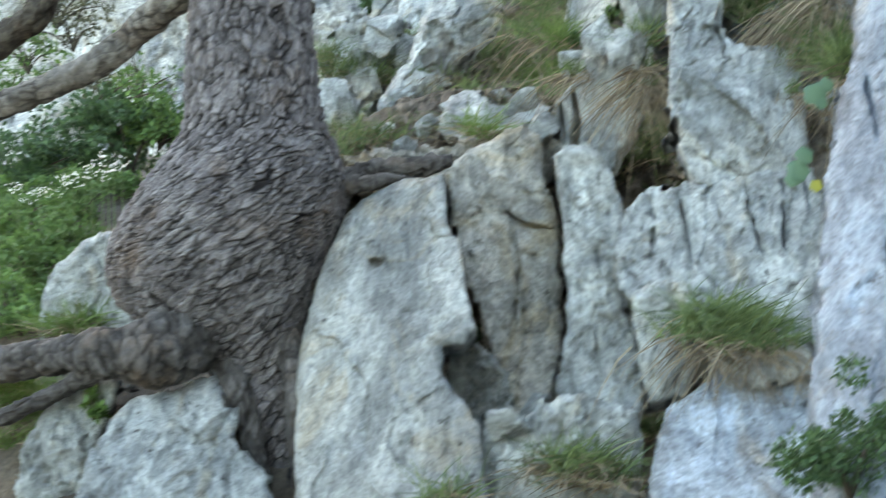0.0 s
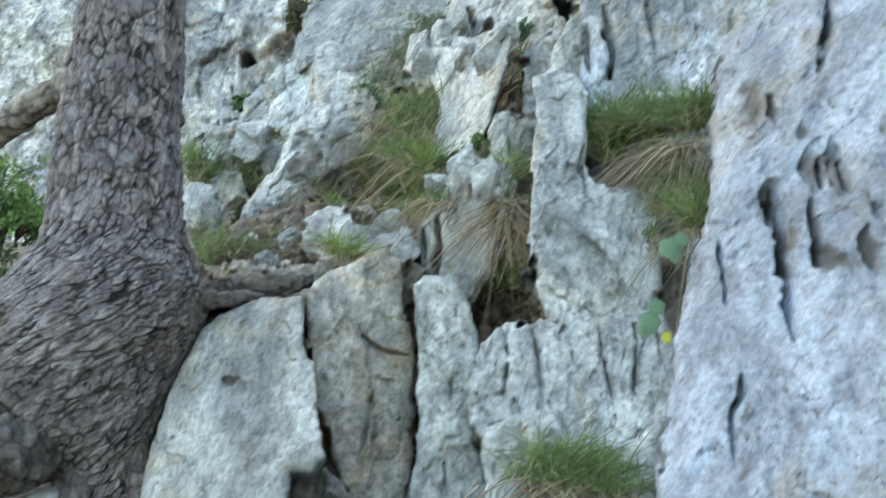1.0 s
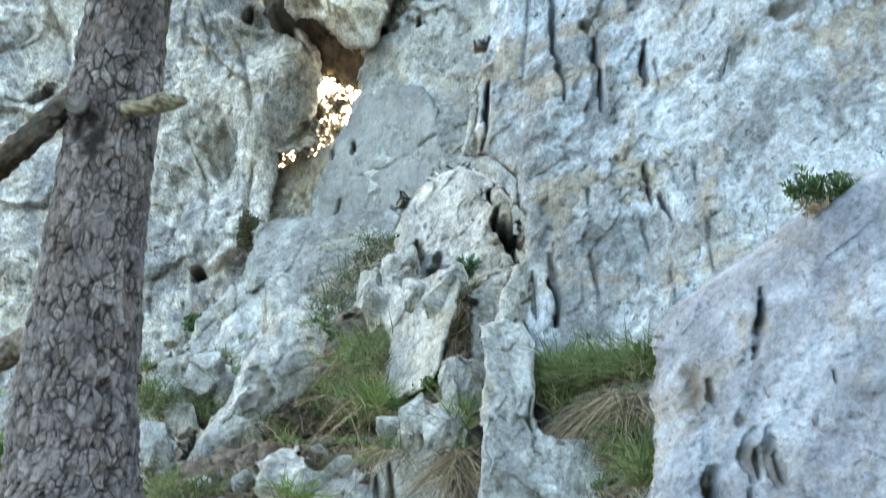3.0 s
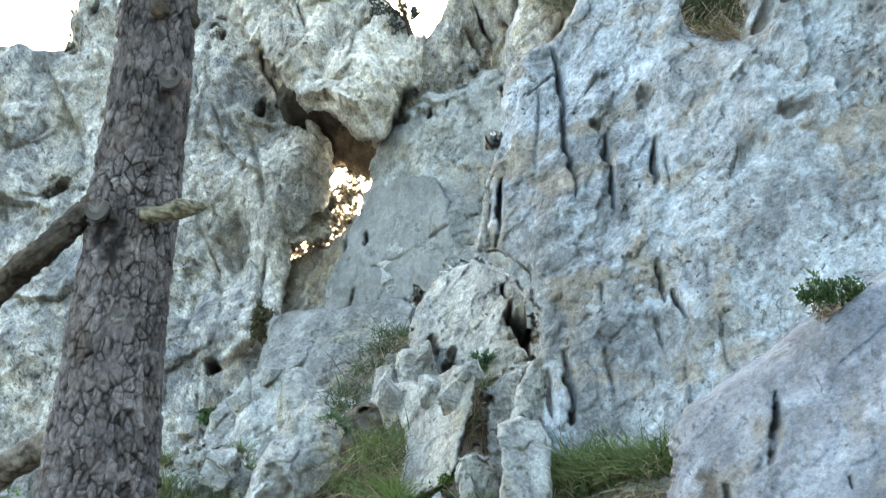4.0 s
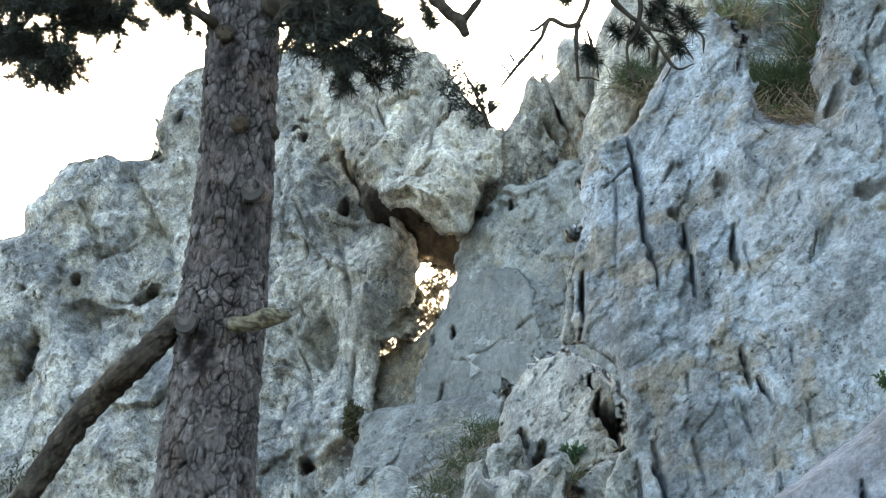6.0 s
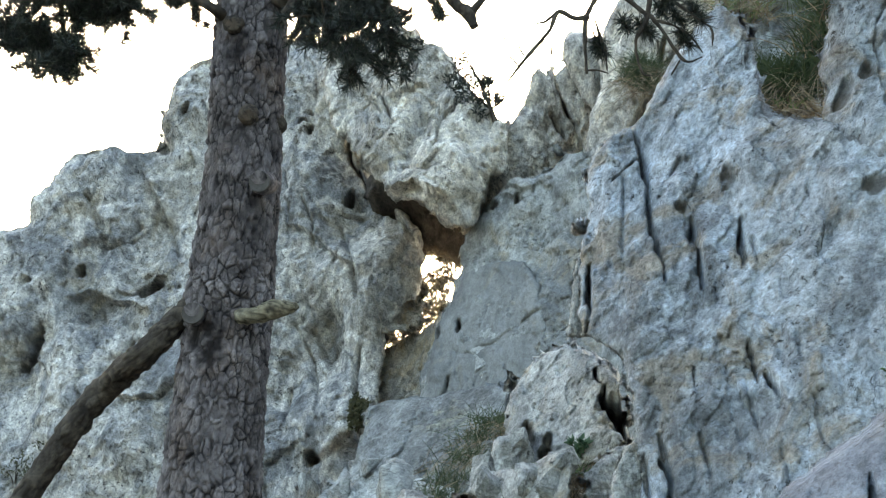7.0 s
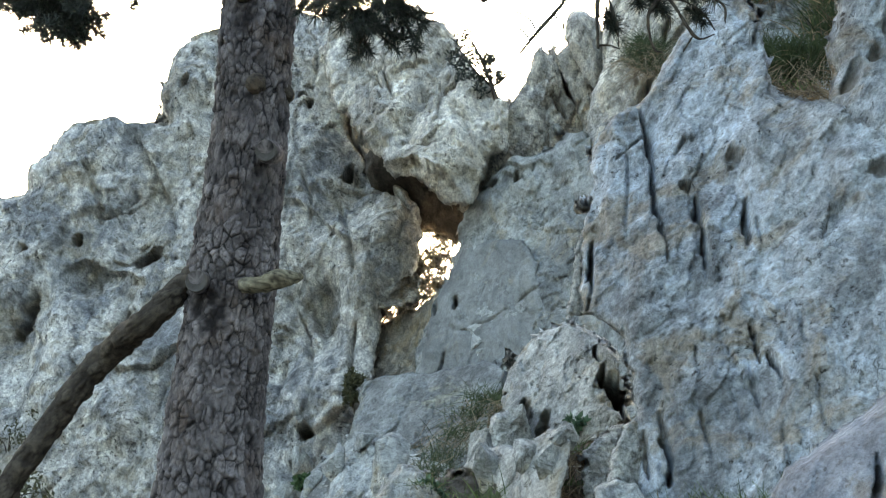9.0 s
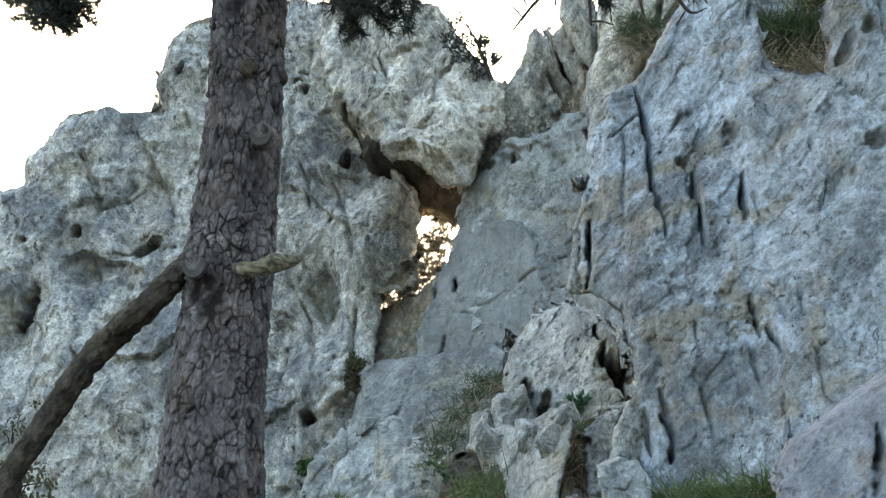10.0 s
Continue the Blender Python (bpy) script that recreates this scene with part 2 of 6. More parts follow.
def facets(u, v, size, seed):
    """Broken blocks: for each point its block's offset with a tilt, and how near it is to a joint between blocks."""
    u, v = u / size, v / size
    iu, iv = np.floor(u), np.floor(v)
    f1, f2 = np.full(u.shape, 9.0), np.full(u.shape, 9.0)
    val = np.zeros(u.shape)
    for du in (-1, 0, 1):
        for dv in (-1, 0, 1):
            a, b = iu + du, iv + dv
            pu, pv = a + rand2(a, b, seed), b + rand2(a, b, seed + 1)
            d = np.hypot(u - pu, v - pv)
            off = rand2(a, b, seed + 2) * 2 - 1
            tilt = (rand2(a, b, seed + 3) * 2 - 1) * (u - pu) + (rand2(a, b, seed + 4) * 2 - 1) * (v - pv)
            near = d < f1
            f2 = np.where(near, f1, np.minimum(f2, d))
            val = np.where(near, 0.7 * off + 1.9 * tilt, val)
            f1 = np.where(near, d, f1)
    return val, f2 - f1


def inside_distance(px, pz, poly):
    d = np.full(px.shape, 1e9)
    odd = np.zeros(px.shape, bool)
    for (x0, z0), (x1, z1) in zip(poly, poly[1:] + poly[:1]):
        ex, ez = x1 - x0, z1 - z0
        t = np.clip(((px - x0) * ex + (pz - z0) * ez) / (ex * ex + ez * ez + 1e-12), 0, 1)
        d = np.minimum(d, np.hypot(px - x0 - t * ex, pz - z0 - t * ez))
        if z0 != z1:
            odd ^= ((z0 > pz) != (z1 > pz)) & (px < ex * (pz - z0) / ez + x0)
    return np.where(odd, d, -d)


def lip_relief(px, pz, line, reach):
    """1 at a broken lip along the line, fading over reach on its left-hand side, 0 beyond it."""
    d, side, along = np.full(px.shape, 1e9), np.zeros(px.shape), np.zeros(px.shape)
    total = len(line) - 1
    for i, ((x0, z0), (x1, z1)) in enumerate(zip(line, line[1:])):
        ex, ez = x1 - x0, z1 - z0
        t = np.clip(((px - x0) * ex + (pz - z0) * ez) / (ex * ex + ez * ez + 1e-12), 0, 1)
        q = np.hypot(px - x0 - t * ex, pz - z0 - t * ez)
        near = q < d
        d = np.where(near, q, d)
        side = np.where(near, ex * (pz - z0) - ez * (px - x0), side)
        along = np.where(near, (i + t) / total, along)
    fade = np.clip(np.minimum(along, 1 - along) * 5, 0, 1)
    return np.where(side > 0, np.exp(-d / reach), 0.0) * fade


def line_distance(px, pz, line):
    d = np.full(px.shape, 1e9)
    for (x0, z0), (x1, z1) in zip(line, line[1:]):
        ex, ez = x1 - x0, z1 - z0
        t = np.clip(((px - x0) * ex + (pz - z0) * ez) / (ex * ex + ez * ez + 1e-12), 0, 1)
        d = np.minimum(d, np.hypot(px - x0 - t * ex, pz - z0 - t * ez))
    return d


def mesh_of(name, verts, faces, material, smooth=True):
    me = bpy.data.meshes.new(name)
    verts, faces = np.asarray(verts, np.float32), np.asarray(faces, np.int32)
    me.vertices.add(len(verts))
    me.vertices.foreach_set("co", verts.ravel())
    k = faces.shape[1]
    me.loops.add(faces.size)
    me.loops.foreach_set("vertex_index", faces.ravel())
    me.polygons.add(len(faces))
    me.polygons.foreach_set("loop_start", np.arange(0, faces.size, k, dtype=np.int32))
    me.update(calc_edges=True)
    me.validate()
    me.polygons.foreach_set("use_smooth", np.full(len(me.polygons), smooth))
    me.materials.append(material)
    return me


def one_piece(ok, depth):
    """The cells joined edge to edge with the innermost one: loose crumbs fall away."""
    got = np.zeros_like(ok)
    got[np.unravel_index(np.argmax(depth), ok.shape)] = True
    count = 0
    while got.sum() != count:
        count = got.sum()
        for k in range(16):
            more = got.copy()
            more[1:] |= got[:-1]
            more[:-1] |= got[1:]
            more[:, 1:] |= got[:, :-1]
            more[:, :-1] |= got[:, 1:]
            got = more & ok
    return got


def rock(name, plane, outline, step, material, depth=0.5, edge=0.05, rough=0.03, block=0.25, block_amp=0.03,
         lean=15.0, stretch=2.2, cracks=(), pits=(), bulges=(), lips=(), wob=0.012, seed=1, joint=0.4, grow=0.12, chip=1.0):
    """A rock mass standing on its outline, seen face on: y = a + b x + c z, broken into blocks, edges rounded back."""
    a, bx, cz = plane
    xs, zs = [p[0] for p in outline], [p[1] for p in outline]
    m = step * 3.5
    edge = edge * (0.5 if block < 0.5 else 0.7)
    cell = step * 0.6
    gx, gz = np.arange(min(xs) - m, max(xs) + m + step, cell), np.arange(min(zs) - m, max(zs) + m + step, cell)
    X, Z = np.meshgrid(gx, gz)
    nx, nz = len(gx), len(gz)
    X, Z = X.ravel(), Z.ravel()
    base = a + bx * X + cz * Z
    P = np.stack([X, base * 0.3, Z], 1) + seed * 7.31
    w1, w2 = fbm(P, 1.0 / block, 4), fbm(P + 50, 1.0 / block, 4)
    s, c = math.sin(radians(lean)), math.cos(radians(lean))
    u, v = (X * c - Z * s) + w1 * block * 0.22, ((X * s + Z * c) + w2 * block * 0.22) / stretch
    v1, j1 = facets(u, v, block, seed)
    v2, j2 = facets(u * 1.03 + w2 * block * 0.05, v * 1.2 + 3.7, block * 0.37, seed + 9)
    v3, j3 = facets(u * 0.9 + w1 * block * 0.04, v * 1.5 + 8.1, block * 0.14, seed + 21)
    sd = inside_distance(X + w1 * wob, Z + w2 * wob, outline) + fbm(P, 4.0 / block, 5, 0.6) * wob * 0.8 + grow * edge + 0.3 * block_amp * (v1 + v2) * (block < 0.5)
    t = np.clip(1 - sd / edge, 0, 1)
    y = base + edge * 1.1 * (1 - np.sqrt(1 - np.minimum(t, 1) ** 2 * 0.985))
    out = np.clip(-sd, 0, None)
    back = out * depth / m
    y = y + back
    s2 = sd.reshape(nz, nx)
    dz_, dx_ = np.gradient(s2, cell)
    gl = np.hypot(dx_, dz_).ravel() + 1e-6
    hug_x = out * dx_.ravel() / gl + back * X / base
    hug_z = out * dz_.ravel() / gl + back * (Z - 1.85) / base
    for px, pz, rx, rz, amp, turn in bulges:
        cs, sn = math.cos(radians(turn)), math.sin(radians(turn))
        dx, dz = X - px + w1 * rx * 0.25, Z - pz + w2 * rz * 0.25
        y = y - amp * np.exp(-((dx * cs + dz * sn) / rx) ** 2 - ((-dx * sn + dz * cs) / rz) ** 2)
    for line, reach, amp in lips:
        y = y - amp * lip_relief(X + w1 * block * 0.06, Z + w2 * block * 0.06, line, reach)
    y = y + block_amp * (0.75 * v1 + 0.4 * v2 + 0.2 * v3)
    y = y + joint * block_amp * (np.exp(-(j1 / 0.05) ** 2) * np.clip(w2 + 0.5, 0, 1) + 0.35 * np.exp(-(j2 / 0.07) ** 2))
    ridge = np.stack([X * c - Z * s, base * 0.3, (X * s + Z * c) / stretch], 1) + seed * 3.1
    y = y + 0.8 * rough * fbm(P, 0.9 / block, 6, 0.55) + rough * (0.5 * np.abs(fbm(ridge, 1.9 / block, 5, 0.6)) - 0.3 * np.abs(fbm(P + 40, 3.3 / block, 4, 0.6)))
    P2 = P + np.stack([fbm(P + 3, 0.12 / step, 2), 0 * X, fbm(P + 13, 0.12 / step, 2)], 1) * step * 2
    c1, g1 = facets((P2[:, 0] * c - P2[:, 2] * s), (P2[:, 0] * s + P2[:, 2] * c) / 1.6, step * 9, seed + 33)
    c2, g2 = facets((P2[:, 0] * c - P2[:, 2] * s) + 5, (P2[:, 0] * s + P2[:, 2] * c) / 1.3, step * 4, seed + 41)
    some = np.clip(fbm(P + 77, 0.9 / block, 3) + 0.6, 0.15, 1.3)
    c3, g3 = facets((P2[:, 0] * c - P2[:, 2] * s) + 9, (P2[:, 0] * s + P2[:, 2] * c) / 1.5, step * 2.2, seed + 57)
    nick = np.exp(-(g1 / 0.06) ** 2) * np.clip(fbm(P + 91, 0.1 / step, 2) * 2.2, 0, 1)
    y = y + chip * step * some * (0.45 * c1 + 0.40 * c2 + 0.30 * c3 + 0.5 * nick + 0.5 * fbm(P, 0.10 / step, 5, 0.68))
    rug = fbm(P + 21, 0.11 / step, 3, 0.6)
    gape = fbm(P + 31, 0.035 / step, 2)
    pocket = np.zeros(X.shape)
    for line, width, deep in cracks:
        width = width * 0.6
        rug_ = rug * min(1.0, 0.014 / width)
        wv = width * (0.8 + 0.9 * rug_ + 1.3 * gape)
        ends = np.minimum(np.hypot(X - line[0][0], Z - line[0][1]), np.hypot(X - line[-1][0], Z - line[-1][1]))
        wv = wv * np.clip(0.25 + ends / (12 * width), 0, 1)
        least = cell * 0.8
        y = y + deep * np.clip(wv / least, 0, 1) * np.exp(-(line_distance(X + (w2 * 1.2 + rug_) * width, Z + w1 * width, line) / np.maximum(wv, least)) ** 2)
    for px, pz, rx, rz, deep, turn in pits:
        cs, sn = math.cos(radians(turn)), math.sin(radians(turn))
        dx, dz = X - px + (w1 * 0.5 + rug * 0.8) * rx, Z - pz + (w2 * 0.3 + rug * 0.3) * rz
        r = ((dx * cs + dz * sn) / rx) ** 2 + ((-dx * sn + dz * cs) / rz) ** 2
        y = y + deep * np.clip(1.15 - r, 0, 1) ** (0.4 if step < 0.02 or deep >= 0.4 else 0.8)
        # mask of the brown stain and painted shade, stronger in deep pits
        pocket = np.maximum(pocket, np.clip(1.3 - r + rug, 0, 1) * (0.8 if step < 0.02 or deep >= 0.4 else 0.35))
    keep = (sd > -m).reshape(nz, nx)
    idx = np.arange(nx * nz).reshape(nz, nx)
    ok = keep[:-1, :-1] & keep[1:, :-1] & keep[1:, 1:] & keep[:-1, 1:]
    ok = one_piece(ok, np.where(ok, s2[:-1, :-1], -9))
    faces = np.stack([idx[:-1, :-1][ok], idx[:-1, 1:][ok], idx[1:, 1:][ok], idx[1:, :-1][ok]], 1)
    used, inv = np.unique(faces, return_inverse=True)
    verts = np.stack([X + hug_x, y, Z + hug_z], 1)[used]
    mid = np.array([(min(xs) + max(xs)) / 2, base.mean() if not (bx or cz) else a + bx * (min(xs) + max(xs)) / 2 + cz * (min(zs) + max(zs)) / 2, min(zs)])
    me = mesh_of(name, verts - mid, inv.reshape(faces.shape), material)
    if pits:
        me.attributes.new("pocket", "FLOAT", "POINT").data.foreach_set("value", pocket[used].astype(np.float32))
    ob = new(name, me)
    ob.location = mid
    return ob


def part(name, me, parent, label=""):
    ob = new(name, me)
    ob.parent = parent
    return tagged(ob, label=label)


def spline(points, n):
    """n points of a smooth line through the given ones, with all their columns."""
    p = np.array(points, float)
    q = np.vstack([2 * p[0] - p[1], p, 2 * p[-1] - p[-2]])
    out = []
    for s in np.linspace(0, len(p) - 1 - 1e-6, n):
        i = int(s)
        t = s - i
        a, b, c, d = q[i:i + 4]
        out.append(0.5 * (2 * b + (c - a) * t + (2 * a - 5 * b + 4 * c - d) * t * t + (3 * b - a - 3 * c + d) * t ** 3))
    return np.array(out)


def voronoi3(p, size, seed=0):
    q = p / size
    i = np.floor(q)
    f1, f2 = np.full(len(p), 9.0), np.full(len(p), 9.0)
    val = np.zeros(len(p))
    for dx in (-1, 0, 1):
        for dy in (-1, 0, 1):
            for dz in (-1, 0, 1):
                c = i + (dx, dy, dz)
                s = c[:, 0] * 12.9 + c[:, 1] * 78.2 + c[:, 2] * 37.7 + seed
                r = np.stack([(np.sin(s * k) * 43758.5453) % 1.0 for k in (1.0, 1.37, 1.91)], 1)
                d = np.linalg.norm(q - c - r, axis=1)
                near = d < f1
                f2 = np.where(near, f1, np.minimum(f2, d))
                val = np.where(near, r[:, 0] * 2 - 1, val)
                f1 = np.where(near, d, f1)
    return val, f2 - f1


def tube(name, points, material, around=24, step=0.02, bark=0.006, cell=(0.05, 0.05, 0.09), lumps=0.08, seed=0, tip=True, dark_spots=(), flare=None, level=False):
    """A limb, root or trunk through points (x, y, z, radius), with bark plates standing off their grooves."""
    p = np.array(points, float)
    length = np.linalg.norm(np.diff(p[:, :3], axis=0), axis=1).sum()
    n = max(6, int(length / step))
    s = spline(points, n)
    c, r = s[:, :3], np.maximum(s[:, 3], 0.0015)
    d = np.gradient(c, axis=0)
    d /= np.linalg.norm(d, axis=1)[:, None]
    ref = np.array([0.0, 1.0, 0.15])
    e1 = np.cross(d, ref)
    e1 /= np.linalg.norm(e1, axis=1)[:, None]
    e2 = np.cross(d, e1)
    if level:
        e1, e2 = np.zeros_like(d) + (1, 0, 0), np.zeros_like(d) + (0, 1, 0)
    th = np.linspace(0, 2 * math.pi, around, endpoint=False)
    nrm = e1[:, None] * np.cos(th)[None, :, None] + e2[:, None] * np.sin(th)[None, :, None]
    v = (c[:, None] + nrm * r[:, None, None]).reshape(-1, 3)
    rr, nn = np.repeat(r, around), nrm.reshape(-1, 3)
    off = lumps * rr * fbm(v + seed, 3.0 / max(0.02, float(np.mean(r))) * 0.12, 3)
    warp = np.stack([fbm(v + 9 + k * 5, 14, 2) for k in range(3)], 1) * 0.008
    q = v + warp
    if flare:
        w_ = np.clip((flare[1] - v[:, 2]) / (flare[1] - flare[0]), 0, 1)[:, None]
        q = q - np.array([c[:, 0].mean(), c[:, 1].mean(), flare[1]])
        q = q * (1 - w_) + w_ * np.stack([q[:, 0] * 0.9 - q[:, 2] * 0.8, q[:, 1], q[:, 0] * 0.35 + q[:, 2] * 0.6], 1)
    val, gap = voronoi3(q, np.array(cell), seed)
    val2, gap2 = voronoi3(q + warp * 0.5 + 4.4, np.array(cell) * 0.48, seed + 3)
    some = np.clip(0.75 + 0.9 * fbm(v + 20, 0.4 / cell[0], 2), 0.1, 1.0)
    groove = np.maximum(np.exp(-(gap / 0.11) ** 2) * some, 0.45 * np.exp(-(gap2 / 0.12) ** 2) * some)
    # round each spot (x, y, z, radius) the bark turns as dark as its grooves
    for sx, sy, sz, sr in dark_spots:
        far = np.sqrt((v[:, 0] - sx) ** 2 + (v[:, 1] - sy) ** 2 + 0.35 * (v[:, 2] - sz) ** 2)
        groove = np.maximum(groove, 0.95 * np.clip(1.3 - far / sr + 0.8 * fbm(v + 60, 22, 3), 0, 1))
    off = off + bark * (0.7 * val + 0.45 * val2 - 1.1 * groove + 0.3 * fbm(v, 40, 3))
    v = v + nn * off[:, None]
    i = np.arange(n * around).reshape(n, around)
    j = np.roll(i, -1, axis=1)
    faces = np.stack([i[:-1], j[:-1], j[1:], i[1:]], -1).reshape(-1, 4)
    caps = []
    if tip:
        v = np.vstack([v, c[0], c[-1]])
        groove = np.append(groove, [0, 0])
        k0, k1 = len(v) - 2, len(v) - 1
        caps = [(k0, int(j[0, q]), int(i[0, q]), k0) for q in range(around)] + [(k1, int(i[-1, q]), int(j[-1, q]), k1) for q in range(around)]
    me = bpy.data.meshes.new(name)
    me.from_pydata(v.tolist(), [], faces.tolist() + [c_[:3] for c_ in caps])
    me.polygons.foreach_set("use_smooth", np.arange(len(me.polygons)) < len(faces))
    tone = np.clip(0.5 + 0.35 * val + 0.2 * val2, 0, 1)
    tone = np.append(tone, [0.5] * (len(v) - len(tone)))
    for key, data in (("groove", np.clip(groove, 0, 1) ** 0.75 * 0.97), ("plate", tone)):
        at = me.attributes.new(key, "FLOAT", "POINT")
        at.data.foreach_set("value", np.clip(data, 0, 1).astype(np.float32))
    me.materials.append(material)
    return me


# ---- ground: a slope rising to the foot of the cliff and running on to the horizon ----
def ground_height(x, y):
    return np.interp(y, [-3000, -60, -6, 0, 3, 4.2, 6, 8, 11, 16, 40, 3000], [-260, -24, -2.2, 0, 0.45, 0.65, 1.6, 2.3, 2.9, 3.2, 3.4, 3.4]) \
        + 0.05 * np.sin(x * 2.1 + y) * (np.abs(y) < 20) - 0.12 * np.clip(-x - 1.4, 0, 3)


gx = np.concatenate([np.linspace(-3000, -9, 14), np.linspace(-8, 5, 131), np.linspace(6, 3000, 14)])
gy = np.concatenate([np.linspace(-3000, -9, 14), np.linspace(-8, 18, 261), np.linspace(20, 3000, 14)])
GX, GY = np.meshgrid(gx, gy)
GZ = ground_height(GX, GY) + 0.05 * fbm(np.stack([GX.ravel(), GY.ravel(), 0 * GX.ravel()], 1), 1.3, 4).reshape(GX.shape) * (np.abs(GX) < 9)
gi = np.arange(GX.size).reshape(GX.shape)
gf = np.stack([gi[:-1, :-1], gi[:-1, 1:], gi[1:, 1:], gi[1:, :-1]], -1).reshape(-1, 4)
tagged(new("ground", mesh_of("ground", np.stack([GX, GY, GZ], -1).reshape(-1, 3), gf, SOIL)), "dry stony soil slope below the cliff", "ground", kind="structure")

# unseen wall added beside and behind the viewer to block sky from the right
SY, SZ = np.meshgrid(np.linspace(-14, 3.3, 120), np.linspace(-3, 11, 100))
sp = np.stack([0 * SY.ravel(), SY.ravel(), SZ.ravel()], 1)
SX = 1.75 + 0.16 * (3.3 - SY.ravel()) + 0.10 * np.clip(SZ.ravel() - 2, 0, None) + 0.35 * fbm(sp, 0.6, 5, 0.55) + 0.2 * facets(SY.ravel(), SZ.ravel(), 0.9, 4)[0]
si = np.arange(SY.size).reshape(SY.shape)
sf = np.stack([si[:-1, :-1], si[1:, :-1], si[1:, 1:], si[:-1, 1:]], -1).reshape(-1, 4)
tagged(new("unseen_shade_wall", mesh_of("unseen_shade_wall", np.stack([SX, SY.ravel(), SZ.ravel()], 1), sf, LIME_BLUE)), "unseen limestone wall added to block light from the right", "cliff", kind="structure")

# ---- the cliff: large masses ----

def cliff(name, label, *args, **kw):
    return tagged(rock(name, *args, **kw), label, "cliff", kind="structure")


